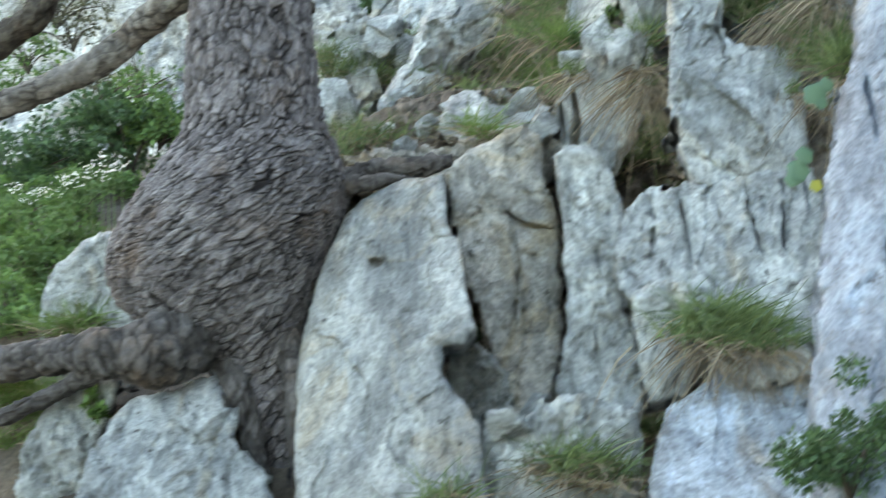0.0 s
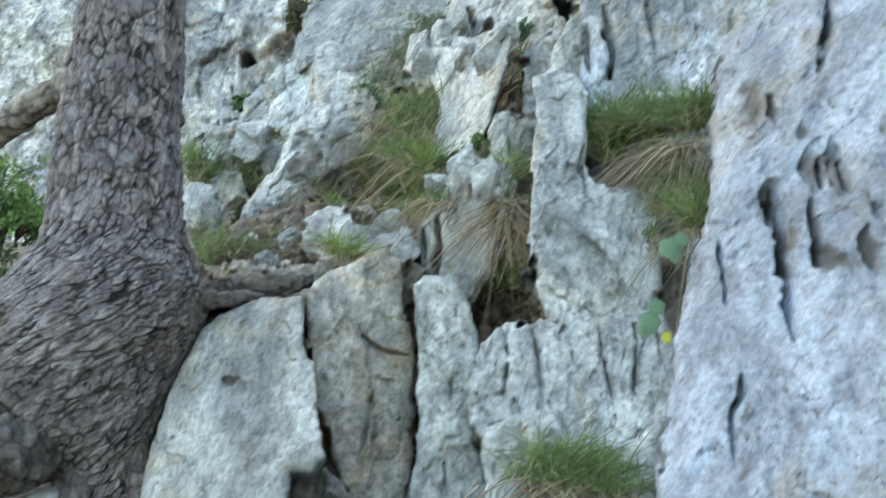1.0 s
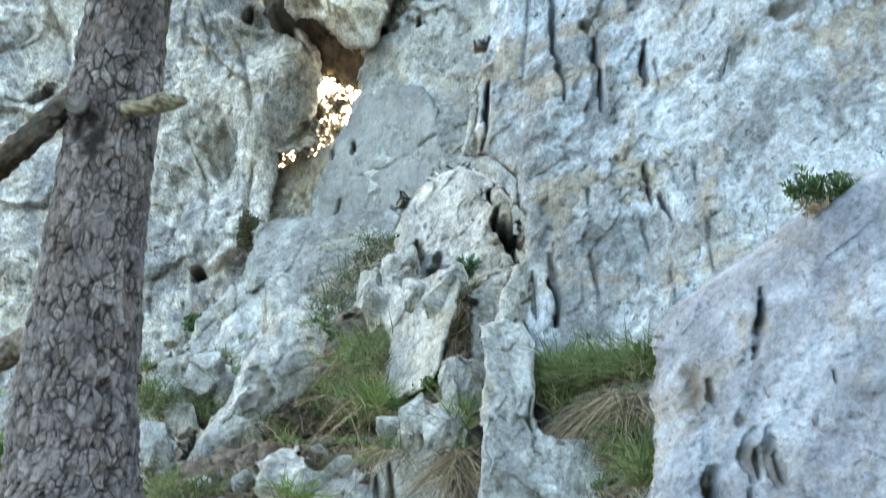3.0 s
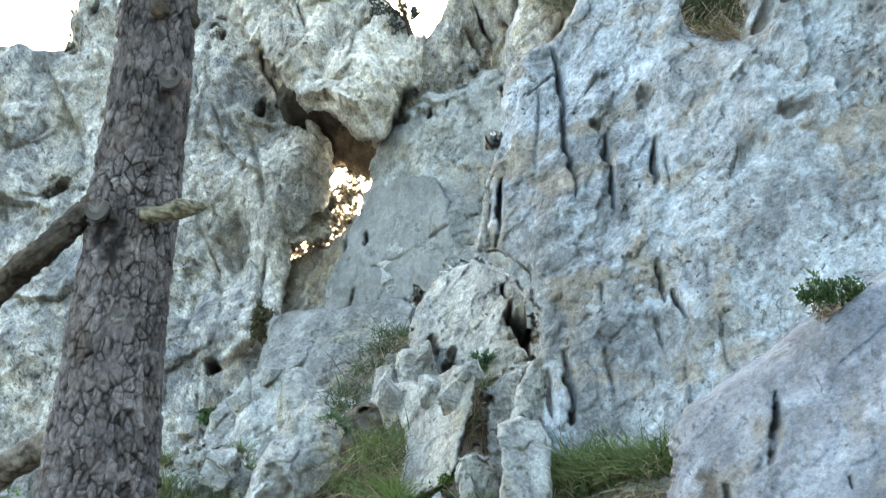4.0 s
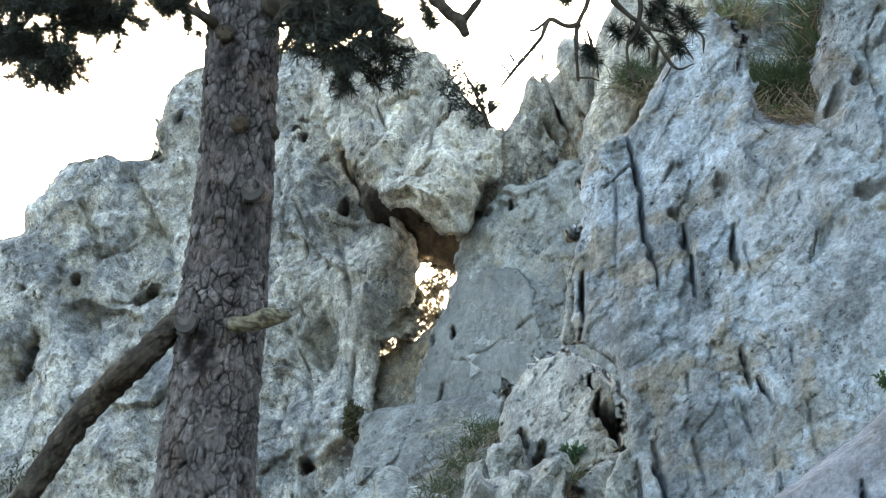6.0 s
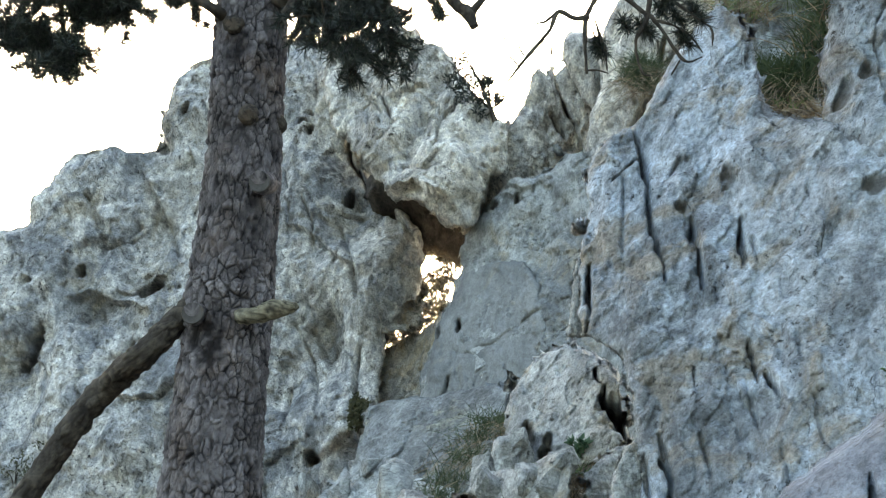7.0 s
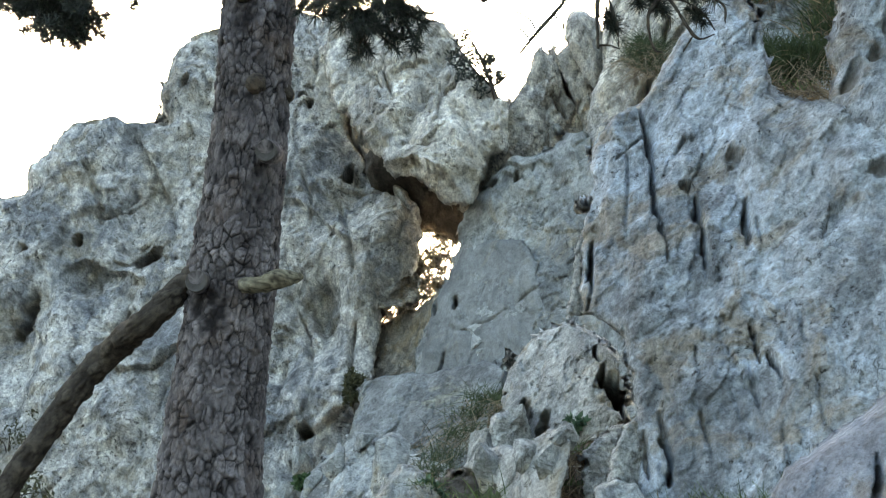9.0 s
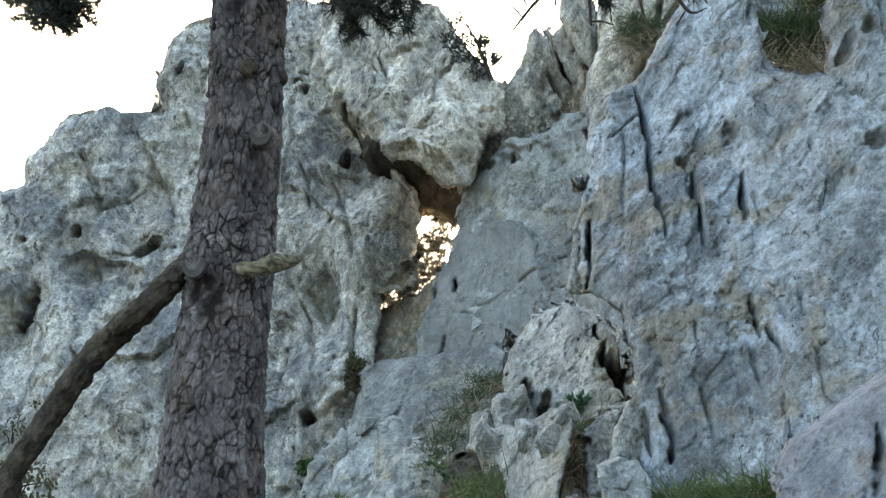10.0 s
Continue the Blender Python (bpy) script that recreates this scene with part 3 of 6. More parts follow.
cliff("cliff_tower", "tall weathered limestone tower with pockets and ochre streaks",
      (11.915, -0.1774, 0.4676), [(-7.796, 6.874), (-7.163, 7.264), (-6.628, 7.556), (-6.214, 7.536), (-6.015, 7.554), (-6.020, 7.906), (-5.934, 8.355), (-5.742, 8.579), (-5.360, 8.574), (-5.163, 8.451), (-4.866, 8.497), (-4.639, 8.552), (-4.643, 8.693), (-4.754, 9.089), (-4.793, 9.712), (-4.618, 9.850), (-4.310, 9.914), (-3.952, 10.117), (-3.472, 10.201), (-2.965, 9.984), (-2.544, 9.829), (-2.164, 8.262), (-2.468, 8.142), (-2.021, 7.520), (-1.849, 7.175), (-1.762, 6.884), (-1.765, 6.541), (-1.963, 6.239), (-2.071, 6.008), (-2.120, 5.477), (-2.163, 4.543), (-2.006, 3.281), (-2.040, 1.510), (-5.992, 1.496)],
      0.03, LIME_FAR, depth=2.5, edge=0.28, rough=0.16, chip=1.3, block=0.9, block_amp=0.09, lean=14, stretch=2.2, grow=0.62, wob=0.05,
      bulges=[(-5.5, 8.12, 0.71, 0.58, 0.45, 0), (-5.76, 7.1, 0.56, 0.84, 0.25, 20), (-4.93, 8.34, 0.18, 0.43, -0.3, -25), (-4.57, 7.52, 0.19, 0.62, -0.25, -20), (-5.02, 6.57, 0.36, 0.22, -0.3, 10), (-4.59, 6.47, 0.24, 0.17, 0.25, 30), (-4.76, 6.87, 0.21, 0.27, -0.25, 0), (-5.69, 5.83, 0.3, 0.4, -0.2, 0), (-5.23, 5.73, 0.35, 0.59, 0.25, 10), (-4.6, 5.07, 0.51, 0.44, 0.2, 0), (-3.0, 7.91, 0.36, 0.82, 0.3, 10), (-2.29, 7.69, 0.18, 0.63, -0.2, -32), (-2.5, 6.77, 0.52, 0.39, 0.3, 20), (-2.59, 5.97, 0.27, 0.53, -0.4, 10), (-2.22, 6.2, 0.22, 0.5, 0.3, -10), (-2.55, 5.09, 0.43, 0.36, 0.3, 0), (-2.95, 5.6, 0.22, 0.56, -0.2, 0), (-1.98, 6.79, 0.23, 0.45, 0.3, 0), (-4.59, 9.23, 0.27, 0.52, 0.2, 0), (-3.06, 9.57, 0.46, 0.44, 0.25, 0), (-6.05, 6.47, 0.31, 0.41, 0.2, 0), (-5.54, 6.22, 0.24, 0.2, -0.2, 0)],
      lips=[([(-4.957, 8.469), (-4.75, 8.004), (-4.473, 7.513)], 0.35, 0.18), ([(-5.449, 6.637), (-5.18, 6.724), (-4.845, 6.649), (-4.595, 6.505)], 0.3, 0.2), ([(-3.19, 7.435), (-2.79, 7.179), (-2.452, 6.831), (-2.195, 6.603)], 0.4, 0.15), ([(-3.007, 6.257), (-2.784, 6.109), (-2.623, 5.712), (-2.524, 5.333)], 0.35, -0.0001), ([(-4.484, 8.667), (-4.316, 8.28), (-4.36, 7.966)], 0.3, 0.12), ([(-5.838, 5.902), (-5.663, 5.959), (-5.421, 5.745)], 0.25, 0.12)],
      seed=3,
      cracks=[([(-4.760, 8.217), (-4.570, 7.609), (-4.326, 7.137)], 0.05, 0.25), ([(-2.809, 9.779), (-2.805, 9.166)], 0.03, 0.15), ([(-3.231, 8.155), (-3.108, 7.753), (-3.089, 7.377)], 0.03, 0.15), ([(-2.993, 7.741), (-2.815, 7.348), (-2.824, 7.024)], 0.03, 0.15), ([(-2.588, 7.397), (-2.343, 6.801), (-2.261, 6.385)], 0.04, 0.18), ([(-2.946, 6.244), (-2.756, 5.837), (-2.624, 5.390)], 0.05, 0.2), ([(-5.801, 8.380), (-5.412, 7.855), (-5.259, 7.454)], 0.03, 0.15), ([(-2.218, 5.859), (-2.232, 5.363), (-2.138, 4.883)], 0.06, 0.3), ([(-2.921, 5.535), (-2.905, 4.929)], 0.04, 0.18), ([(-4.591, 6.046), (-4.758, 5.666), (-4.859, 5.293)], 0.08, 0.2), ([(-2.645, 8.850), (-2.584, 8.314), (-2.392, 7.977), (-2.053, 7.546), (-1.790, 7.168)], 0.08, 0.5)],
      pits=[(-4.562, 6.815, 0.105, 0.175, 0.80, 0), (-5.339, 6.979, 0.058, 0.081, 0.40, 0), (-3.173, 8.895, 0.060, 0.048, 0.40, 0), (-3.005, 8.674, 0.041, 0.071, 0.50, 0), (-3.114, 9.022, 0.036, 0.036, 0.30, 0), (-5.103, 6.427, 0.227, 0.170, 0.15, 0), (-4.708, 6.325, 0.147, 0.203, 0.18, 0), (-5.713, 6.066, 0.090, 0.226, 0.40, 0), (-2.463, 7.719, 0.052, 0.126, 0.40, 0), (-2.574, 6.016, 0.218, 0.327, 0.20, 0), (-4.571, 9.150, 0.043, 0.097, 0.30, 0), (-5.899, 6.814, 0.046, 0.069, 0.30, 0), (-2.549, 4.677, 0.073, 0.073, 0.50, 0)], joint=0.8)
cliff("cliff_overhang", "bulging ochre limestone head overhanging a natural window",
      (9.264, -0.3775, 0.5882), [(-2.433, 8.119), (-2.637, 8.747), (-2.682, 9.284), (-2.37, 9.51), (-2.118, 9.572), (-1.947, 9.429), (-1.775, 9.226), (-1.684, 8.981), (-1.568, 9.069), (-1.417, 8.863), (-1.324, 8.561), (-1.121, 8.146), (-0.914, 7.855), (-0.849, 7.791), (-0.808, 7.63), (-0.788, 7.278), (-0.873, 7.274), (-0.881, 7.205), (-1.019, 6.989), (-1.086, 6.644), (-1.224, 6.755), (-1.389, 6.922), (-1.562, 7.06), (-1.731, 7.106), (-1.853, 7.346), (-2.036, 7.575), (-2.216, 7.842), (-2.324, 8.156)],
      0.03, LIME_HEAD, depth=1.6, edge=0.18, rough=0.13, chip=1.3, block=0.6, block_amp=0.08, lean=12, stretch=1.6, grow=0.70, wob=0.04,
      bulges=[(-1.91, 7.94, 0.28, 0.56, 0.3, 10), (-1.25, 7.5, 0.32, 0.54, 0.3, 0), (-1.59, 7.95, 0.1, 0.68, -0.25, -15), (-1.82, 8.9, 0.35, 0.33, 0.2, 0), (-0.99, 7.74, 0.16, 0.36, -0.2, -20), (-1.38, 6.89, 0.31, 0.17, 0.25, 0), (-2.27, 8.51, 0.14, 0.45, -0.15, -10)],
      lips=[([(-2.01, 7.218), (-1.771, 7.065), (-1.551, 7.072), (-1.378, 6.92), (-1.097, 6.666)], 0.5, 0.25), ([(-1.399, 8.06), (-1.288, 8.112), (-1.215, 8.332)], 0.3, 0.12), ([(-1.948, 8.35), (-1.78, 8.472), (-1.545, 8.495)], 0.35, 0.1)],
      seed=8,
      cracks=[([(-2.023, 8.501), (-1.852, 7.900)], 0.04, 0.2), ([(-2.215, 9.239), (-2.227, 8.722), (-1.993, 8.170)], 0.035, 0.15), ([(-1.692, 8.915), (-1.717, 8.421)], 0.03, 0.15), ([(-1.411, 8.751), (-1.296, 8.230), (-1.386, 7.788)], 0.035, 0.15), ([(-1.059, 8.013), (-1.152, 7.583), (-1.028, 7.194)], 0.035, 0.15), ([(-0.774, 7.715), (-0.844, 7.295)], 0.03, 0.15), ([(-1.814, 7.440), (-1.463, 7.218), (-1.253, 7.387)], 0.03, 0.12), ([(-0.787, 7.141), (-0.935, 6.830)], 0.05, 0.3)])
# much of this roof's shade is put into its stone colour
cliff("cliff_arch_back", "brown rock roof of the natural window, shade in its colour",
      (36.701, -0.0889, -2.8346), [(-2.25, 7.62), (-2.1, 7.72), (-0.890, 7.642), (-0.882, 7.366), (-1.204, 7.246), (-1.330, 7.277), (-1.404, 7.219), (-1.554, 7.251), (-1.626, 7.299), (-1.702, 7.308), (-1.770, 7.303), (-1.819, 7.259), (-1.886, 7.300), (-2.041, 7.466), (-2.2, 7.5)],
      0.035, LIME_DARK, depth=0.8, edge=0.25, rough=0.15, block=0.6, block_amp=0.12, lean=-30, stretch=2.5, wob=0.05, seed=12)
cliff("cliff_arch_side", "brown fractured limestone below the natural window",
      (10.601, -1.0940, 0.4731), [(-2.125, 6.008), (-1.956, 6.037), (-1.701, 6.079), (-1.530, 6.162), (-1.389, 6.292), (-1.157, 6.216), (-1.171, 5.006), (-2.208, 4.451), (-2.402, 5.094), (-2.232, 5.552)],
      0.03, LIME_WARM, depth=0.8, edge=0.12, rough=0.09, block=0.4, block_amp=0.08, lean=25, stretch=2.5, wob=0.03, seed=14)
cliff("cliff_slab", "smooth grey limestone slab leaning beside the natural window",
      (10.415, -1.0564, 0.3759), [(-1.543, 4.941), (-1.493, 5.317), (-1.383, 5.800), (-1.296, 6.066), (-1.175, 6.382), (-1.154, 6.620), (-1.045, 6.824), (-0.879, 7.001), (-0.660, 7.056), (-0.393, 7.021), (-0.186, 7.165), (0.061, 7.039), (0.196, 6.733), (0.340, 5.727), (0.359, 4.262), (-0.690, 4.031), (-1.506, 4.193)],
      0.026, LIME_SLAB, depth=1.2, edge=0.16, rough=0.07, block=0.7, block_amp=0.05, lean=-35, stretch=1.6, grow=-0.1, wob=0.06,
      bulges=[(-0.7, 6.77, 0.31, 0.28, 0.15, 0), (-0.38, 6.34, 0.15, 0.44, -0.1, 0), (-0.13, 6.94, 0.15, 0.22, 0.12, 0)],
      lips=[([(-0.811, 6.979), (-0.673, 6.823), (-0.566, 6.825)], 0.2, 0.08)],
      seed=17,
      cracks=[([(-1.013, 5.439), (-0.701, 5.470), (-0.353, 5.666)], 0.02, 0.08), ([(-1.262, 5.111), (-1.239, 5.242)], 0.02, 0.2), ([(-0.761, 6.276), (-0.602, 6.125), (-0.500, 5.830)], 0.02, 0.05)],
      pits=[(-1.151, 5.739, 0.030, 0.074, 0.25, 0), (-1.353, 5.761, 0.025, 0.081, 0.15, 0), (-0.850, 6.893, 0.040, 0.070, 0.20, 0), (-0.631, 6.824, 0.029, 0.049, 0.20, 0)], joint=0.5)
cliff("cliff_slab_face", "worn smooth grey face at the foot of the slab",
      (10.332, -1.0617, 0.3779), [(-1.509, 4.863), (-1.473, 5.295), (-1.363, 5.763), (-1.244, 6.056), (-1.109, 6.243), (-0.864, 6.307), (-0.599, 6.176), (-0.423, 5.890), (-0.351, 5.616), (-0.378, 5.227), (-0.499, 4.853), (-0.594, 4.577)],
      0.026, LIME_SMOOTH, depth=0.5, edge=0.14, rough=0.025, block=0.8, block_amp=0.02, lean=-20, stretch=2.0, grow=0.1, wob=0.05, seed=18,
      cracks=[([(-1.168, 5.414), (-1.007, 5.418), (-0.799, 5.444), (-0.647, 5.530), (-0.351, 5.654)], 0.02, 0.07), ([(-1.254, 5.076), (-1.233, 5.234)], 0.04, 0.3), ([(-0.426, 5.243), (-0.377, 5.385)], 0.02, 0.1)],
      pits=[(-1.150, 5.719, 0.025, 0.074, 0.30, 0), (-1.345, 5.740, 0.020, 0.080, 0.18, 0)])
cliff("cliff_arch_lip", "brown broken lip of the natural window",
      (9.444, 0.0251, 0.9433), [(-2.013, 5.928), (-1.966, 6.168), (-1.894, 6.400), (-1.788, 6.574), (-1.711, 6.653), (-1.667, 6.449), (-1.680, 6.191), (-1.768, 6.086), (-1.920, 6.015)],
      0.026, LIME_WARM, depth=0.5, edge=0.12, rough=0.08, block=0.3, block_amp=0.06, lean=30, stretch=2, wob=0.03, seed=19)
cliff("cliff_pinnacles", "pale limestone pinnacle split by dark upright cracks",
      (14.600, 0.0000, 0.0000), [(-1.174, 6.919), (-1.168, 7.494), (-1.083, 7.843), (-0.973, 7.947), (-0.874, 8.004), (-0.808, 7.979), (-0.731, 8.012), (-0.632, 8.118), (-0.516, 8.503), (-0.448, 8.573), (-0.349, 8.527), (-0.23, 8.383), (-0.11, 8.099), (0.06, 8.02), (0.2, 7.95), (0.154, 6.902), (-0.812, 6.933)],
      0.028, LIME_HEAD, depth=1.0, edge=0.14, rough=0.1, block=0.5, block_amp=0.09, lean=15, stretch=3, wob=0.03, seed=21,
      cracks=[([(-0.268, 8.403), (-0.180, 8.161), (-0.061, 7.861)], 0.090, 0.5), ([(-0.331, 8.018), (-0.200, 7.778)], 0.060, 0.3)])
cliff("cliff_pinnacles_upper", "pale limestone column between two upright cracks",
      (14.2, 0.0, 0.0), [(-0.239, 8.186), (-0.248, 8.303), (-0.183, 8.406), (-0.119, 8.358), (-0.015, 8.093), (0.079, 7.993), (0.127, 7.631), (0.121, 7.32), (0.017, 7.378), (-0.032, 7.634), (-0.135, 7.923)],
      0.026, LIME_HEAD, depth=0.9, edge=0.14, rough=0.06, block=0.5, block_amp=0.05, lean=15, stretch=3, wob=0.02, seed=23)
cliff("cliff_pinnacle_round", "rounded pale limestone column on the ridge",
      (13.7, 0.0, 0.0), [(-0.186, 8.281), (-0.159, 8.446), (-0.095, 8.524), (0.01, 8.533), (0.097, 8.461), (0.137, 8.357), (0.174, 8.073), (0.108, 7.84), (0.066, 7.807), (-0.025, 7.921), (-0.125, 8.16)],
      0.026, LIME_HEAD, depth=0.9, edge=0.20, rough=0.06, block=0.5, block_amp=0.05, lean=8, stretch=3, wob=0.02, seed=24)
cliff("cliff_shoulder", "tall pale limestone shoulder on the ridge",
      (13.0, -0.6, 0.0), [(0.011, 6.722), (0.028, 7.157), (0.051, 7.429), (0.172, 7.68), (0.148, 7.975), (0.191, 8.21), (0.281, 8.344), (0.383, 8.572), (0.933, 8.761), (1.485, 8.822), (1.39, 7.12), (0.754, 6.696), (0.387, 6.584)],
      0.025, LIME_HEAD, depth=1.0, edge=0.25, rough=0.08, block=0.6, block_amp=0.06, lean=10, stretch=2.5, wob=0.02, seed=27,
      cracks=[([(0.699, 7.935), (0.634, 7.59), (0.497, 7.318), (0.446, 7.126)], 0.08, 0.4)])
cliff("cliff_recess", "limestone in the recess above the wall, behind grass",
      (8.200, 0.0000, 0.0000), [(0.646, 6.980), (0.760, 6.034), (0.928, 5.144), (1.414, 5.127), (1.614, 6.930)], 0.02, LIME_BLUE, depth=0.6, edge=0.15, rough=0.08, block=0.5, block_amp=0.08, stretch=3, seed=31)
cliff("cliff_wall_main", "steep blue-grey limestone wall with long upright cracks",
      (4.463, -1.0463, 0.5678), [(0.003, 4.717), (0.095, 4.882), (0.229, 4.905), (0.293, 4.980), (0.367, 5.145), (0.468, 5.294), (0.552, 5.396), (0.645, 5.461), (0.725, 5.307), (0.756, 5.034), (0.767, 4.687), (0.828, 4.592), (0.969, 4.474), (1.120, 4.437), (1.331, 4.383), (1.618, 4.317), (1.117, 1.788), (0.273, 1.762), (0.261, 2.333), (0.187, 2.716), (0.191, 2.991), (0.187, 3.212), (0.176, 3.424), (0.138, 3.605), (0.064, 3.704), (-0.014, 3.785), (-0.046, 3.930), (-0.036, 4.181), (-0.005, 4.368)],
      0.013, LIME_BLUE, depth=0.5, edge=0.10, rough=0.05, chip=1.3, block=0.42, block_amp=0.026, lean=18, stretch=2.6, wob=0.02,
      bulges=[(0.35, 4.43, 0.08, 0.45, 0.042, -8), (0.83, 4.41, 0.31, 0.13, 0.072, 10), (0.61, 4.3, 0.22, 0.11, -0.03, 20), (0.11, 4.66, 0.09, 0.27, 0.048, 0), (0.02, 4.28, 0.04, 0.2, -0.042, 0), (0.45, 3.58, 0.14, 0.4, 0.036, -10), (0.61, 3.37, 0.06, 0.26, -0.036, -12), (0.79, 3.47, 0.13, 0.47, 0.036, -15), (0.96, 3.87, 0.2, 0.15, -0.03, -25), (0.29, 3.36, 0.07, 0.38, -0.024, -5), (0.58, 3.87, 0.11, 0.13, 0.03, 0), (1.0, 4.14, 0.2, 0.13, 0.048, -15), (0.2, 3.78, 0.1, 0.29, 0.036, 0)],
      lips=[([(0.234, 4.917), (0.249, 4.689), (0.274, 4.4), (0.299, 4.161), (0.317, 3.909)], 0.18, -0.05), ([(0.417, 4.203), (0.453, 4.064), (0.463, 3.853)], 0.12, 0.04), ([(0.61, 4.27), (0.628, 4.107), (0.62, 3.934)], 0.12, 0.035), ([(0.378, 4.551), (0.416, 4.582), (0.462, 4.575)], 0.08, 0.04), ([(0.47, 3.682), (0.498, 3.498), (0.555, 3.341), (0.607, 3.181)], 0.15, 0.05), ([(0.628, 3.419), (0.663, 3.286), (0.689, 3.184)], 0.12, 0.04), ([(0.618, 3.63), (0.623, 3.471), (0.588, 3.282)], 0.1, 0.03)],
      seed=35,
      cracks=[([(0.129, 3.656), (0.149, 3.429), (0.127, 3.225)], 0.009, 0.09), ([(0.256, 3.22), (0.282, 3.042), (0.291, 2.9)], 0.012, 0.1), ([(0.388, 3.711), (0.402, 3.489), (0.403, 3.283)], 0.007, 0.05), ([(0.513, 3.303), (0.539, 3.104), (0.537, 2.944)], 0.008, 0.06), ([(0.748, 3.584), (0.766, 3.377)], 0.006, 0.04), ([(0.782, 3.229), (0.796, 3.022)], 0.007, 0.05), ([(0.655, 4.006), (0.672, 3.842)], 0.006, 0.05), ([(0.406, 3.183), (0.436, 2.987)], 0.009, 0.07), ([(0.66, 3.075), (0.68, 2.894)], 0.008, 0.05), ([(0.982, 4.326), (0.896, 4.25), (0.843, 4.126)], 0.006, 0.03),
              ([(0.228, 4.887), (0.244, 4.659), (0.274, 4.469), (0.271, 4.304), (0.290, 4.135), (0.318, 3.903)], 0.018, 0.22), ([(0.245, 4.694), (0.173, 4.626), (0.106, 4.573)], 0.010, 0.1),
              ([(0.443, 4.237), (0.453, 4.062), (0.460, 3.789)], 0.014, 0.2), ([(0.622, 4.135), (0.617, 3.901)], 0.013, 0.2),
              ([(0.581, 3.584), (0.602, 3.447), (0.616, 3.342)], 0.012, 0.16), ([(0.647, 3.369), (0.681, 3.245)], 0.014, 0.2), ([(0.570, 3.356), (0.606, 3.152)], 0.010, 0.08),
              ([(0.366, 4.489), (0.432, 4.590)], 0.014, 0.08), ([(0.005, 4.163), (0.014, 3.907), (-0.004, 3.793)], 0.03, 0.3), ([(0.164, 4.596), (0.151, 4.038)], 0.010, 0.06),
              ([(0.255, 3.095), (0.285, 2.993), (0.289, 2.898)], 0.02, 0.25), ([(0.193, 3.132), (0.216, 2.933)], 0.014, 0.2)],
      pits=[(1.105, 4.071, 0.054, 0.042, 0.05, 0), (0.401, 4.306, 0.024, 0.038, 0.06, 0), (0.599, 4.366, 0.028, 0.061, 0.05, 0)])
cliff("cliff_buttress", "bluish limestone buttress at the edge of the wall",
      (7.036, -1.2788, 0.0141), [(1.052, 5.625), (0.997, 4.882), (0.968, 4.674), (0.963, 4.467), (0.958, 4.215), (0.978, 3.946), (1.047, 3.623), (1.173, 3.488), (1.561, 3.268), (1.721, 5.062)],
      0.012, LIME_BLUE, depth=0.9, edge=0.25, rough=0.04, block=0.35, block_amp=0.03, lean=10, stretch=2, wob=0.02, seed=39,
      cracks=[([(1.174, 4.813), (1.132, 4.743), (1.150, 4.610)], 0.012, 0.06)], pits=[(1.093, 4.572, 0.030, 0.042, 0.05, 0), (1.015, 4.522, 0.026, 0.056, 0.06, 0)])
cliff("cliff_pillar", "pale near limestone pillar riddled with elongated solution pockets",
      (1.564, -1.5537, 1.1441), [(0.630, 2.706), (0.716, 2.791), (0.805, 2.843), (0.895, 2.881), (1.060, 2.916), (1.157, 2.853), (0.710, 1.237), (0.205, 1.035), (0.235, 1.263), (0.254, 1.376), (0.272, 1.586), (0.314, 1.755), (0.324, 1.862), (0.352, 1.978), (0.376, 2.076), (0.415, 2.205), (0.420, 2.349), (0.433, 2.507), (0.475, 2.608), (0.549, 2.664)],
      0.007, LIME_PILLAR, depth=0.8, edge=0.10, rough=0.022, block=0.30, block_amp=0.008, lean=20, stretch=3.2, wob=0.012, seed=43,
      cracks=[([(0.498, 2.182), (0.497, 2.061), (0.496, 1.957), (0.489, 1.840)], 0.010, 0.10), ([(0.642, 2.589), (0.626, 2.520), (0.608, 2.446)], 0.009, 0.06), ([(0.408, 1.804), (0.402, 1.742), (0.388, 1.701)], 0.008, 0.08), ([(0.388, 1.701), (0.382, 1.616)], 0.006, 0.05), ([(0.403, 2.067), (0.398, 1.969), (0.394, 1.889)], 0.007, 0.06), ([(0.648, 2.624), (0.611, 2.455)], 0.007, 0.05)],
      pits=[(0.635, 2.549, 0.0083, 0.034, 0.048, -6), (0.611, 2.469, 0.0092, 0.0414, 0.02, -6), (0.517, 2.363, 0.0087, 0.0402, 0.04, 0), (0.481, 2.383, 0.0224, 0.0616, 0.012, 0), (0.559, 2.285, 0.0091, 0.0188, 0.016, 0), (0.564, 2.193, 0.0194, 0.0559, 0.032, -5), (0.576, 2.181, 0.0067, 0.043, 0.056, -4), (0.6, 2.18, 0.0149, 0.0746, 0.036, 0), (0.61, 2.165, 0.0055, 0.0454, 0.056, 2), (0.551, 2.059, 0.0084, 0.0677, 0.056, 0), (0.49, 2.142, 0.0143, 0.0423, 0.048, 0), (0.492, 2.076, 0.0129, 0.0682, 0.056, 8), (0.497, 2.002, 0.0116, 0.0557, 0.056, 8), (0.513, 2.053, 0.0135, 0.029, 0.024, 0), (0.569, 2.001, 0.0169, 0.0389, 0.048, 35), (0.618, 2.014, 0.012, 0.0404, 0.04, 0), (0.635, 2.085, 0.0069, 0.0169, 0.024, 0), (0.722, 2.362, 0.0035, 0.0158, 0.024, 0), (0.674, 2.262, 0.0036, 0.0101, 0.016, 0)])
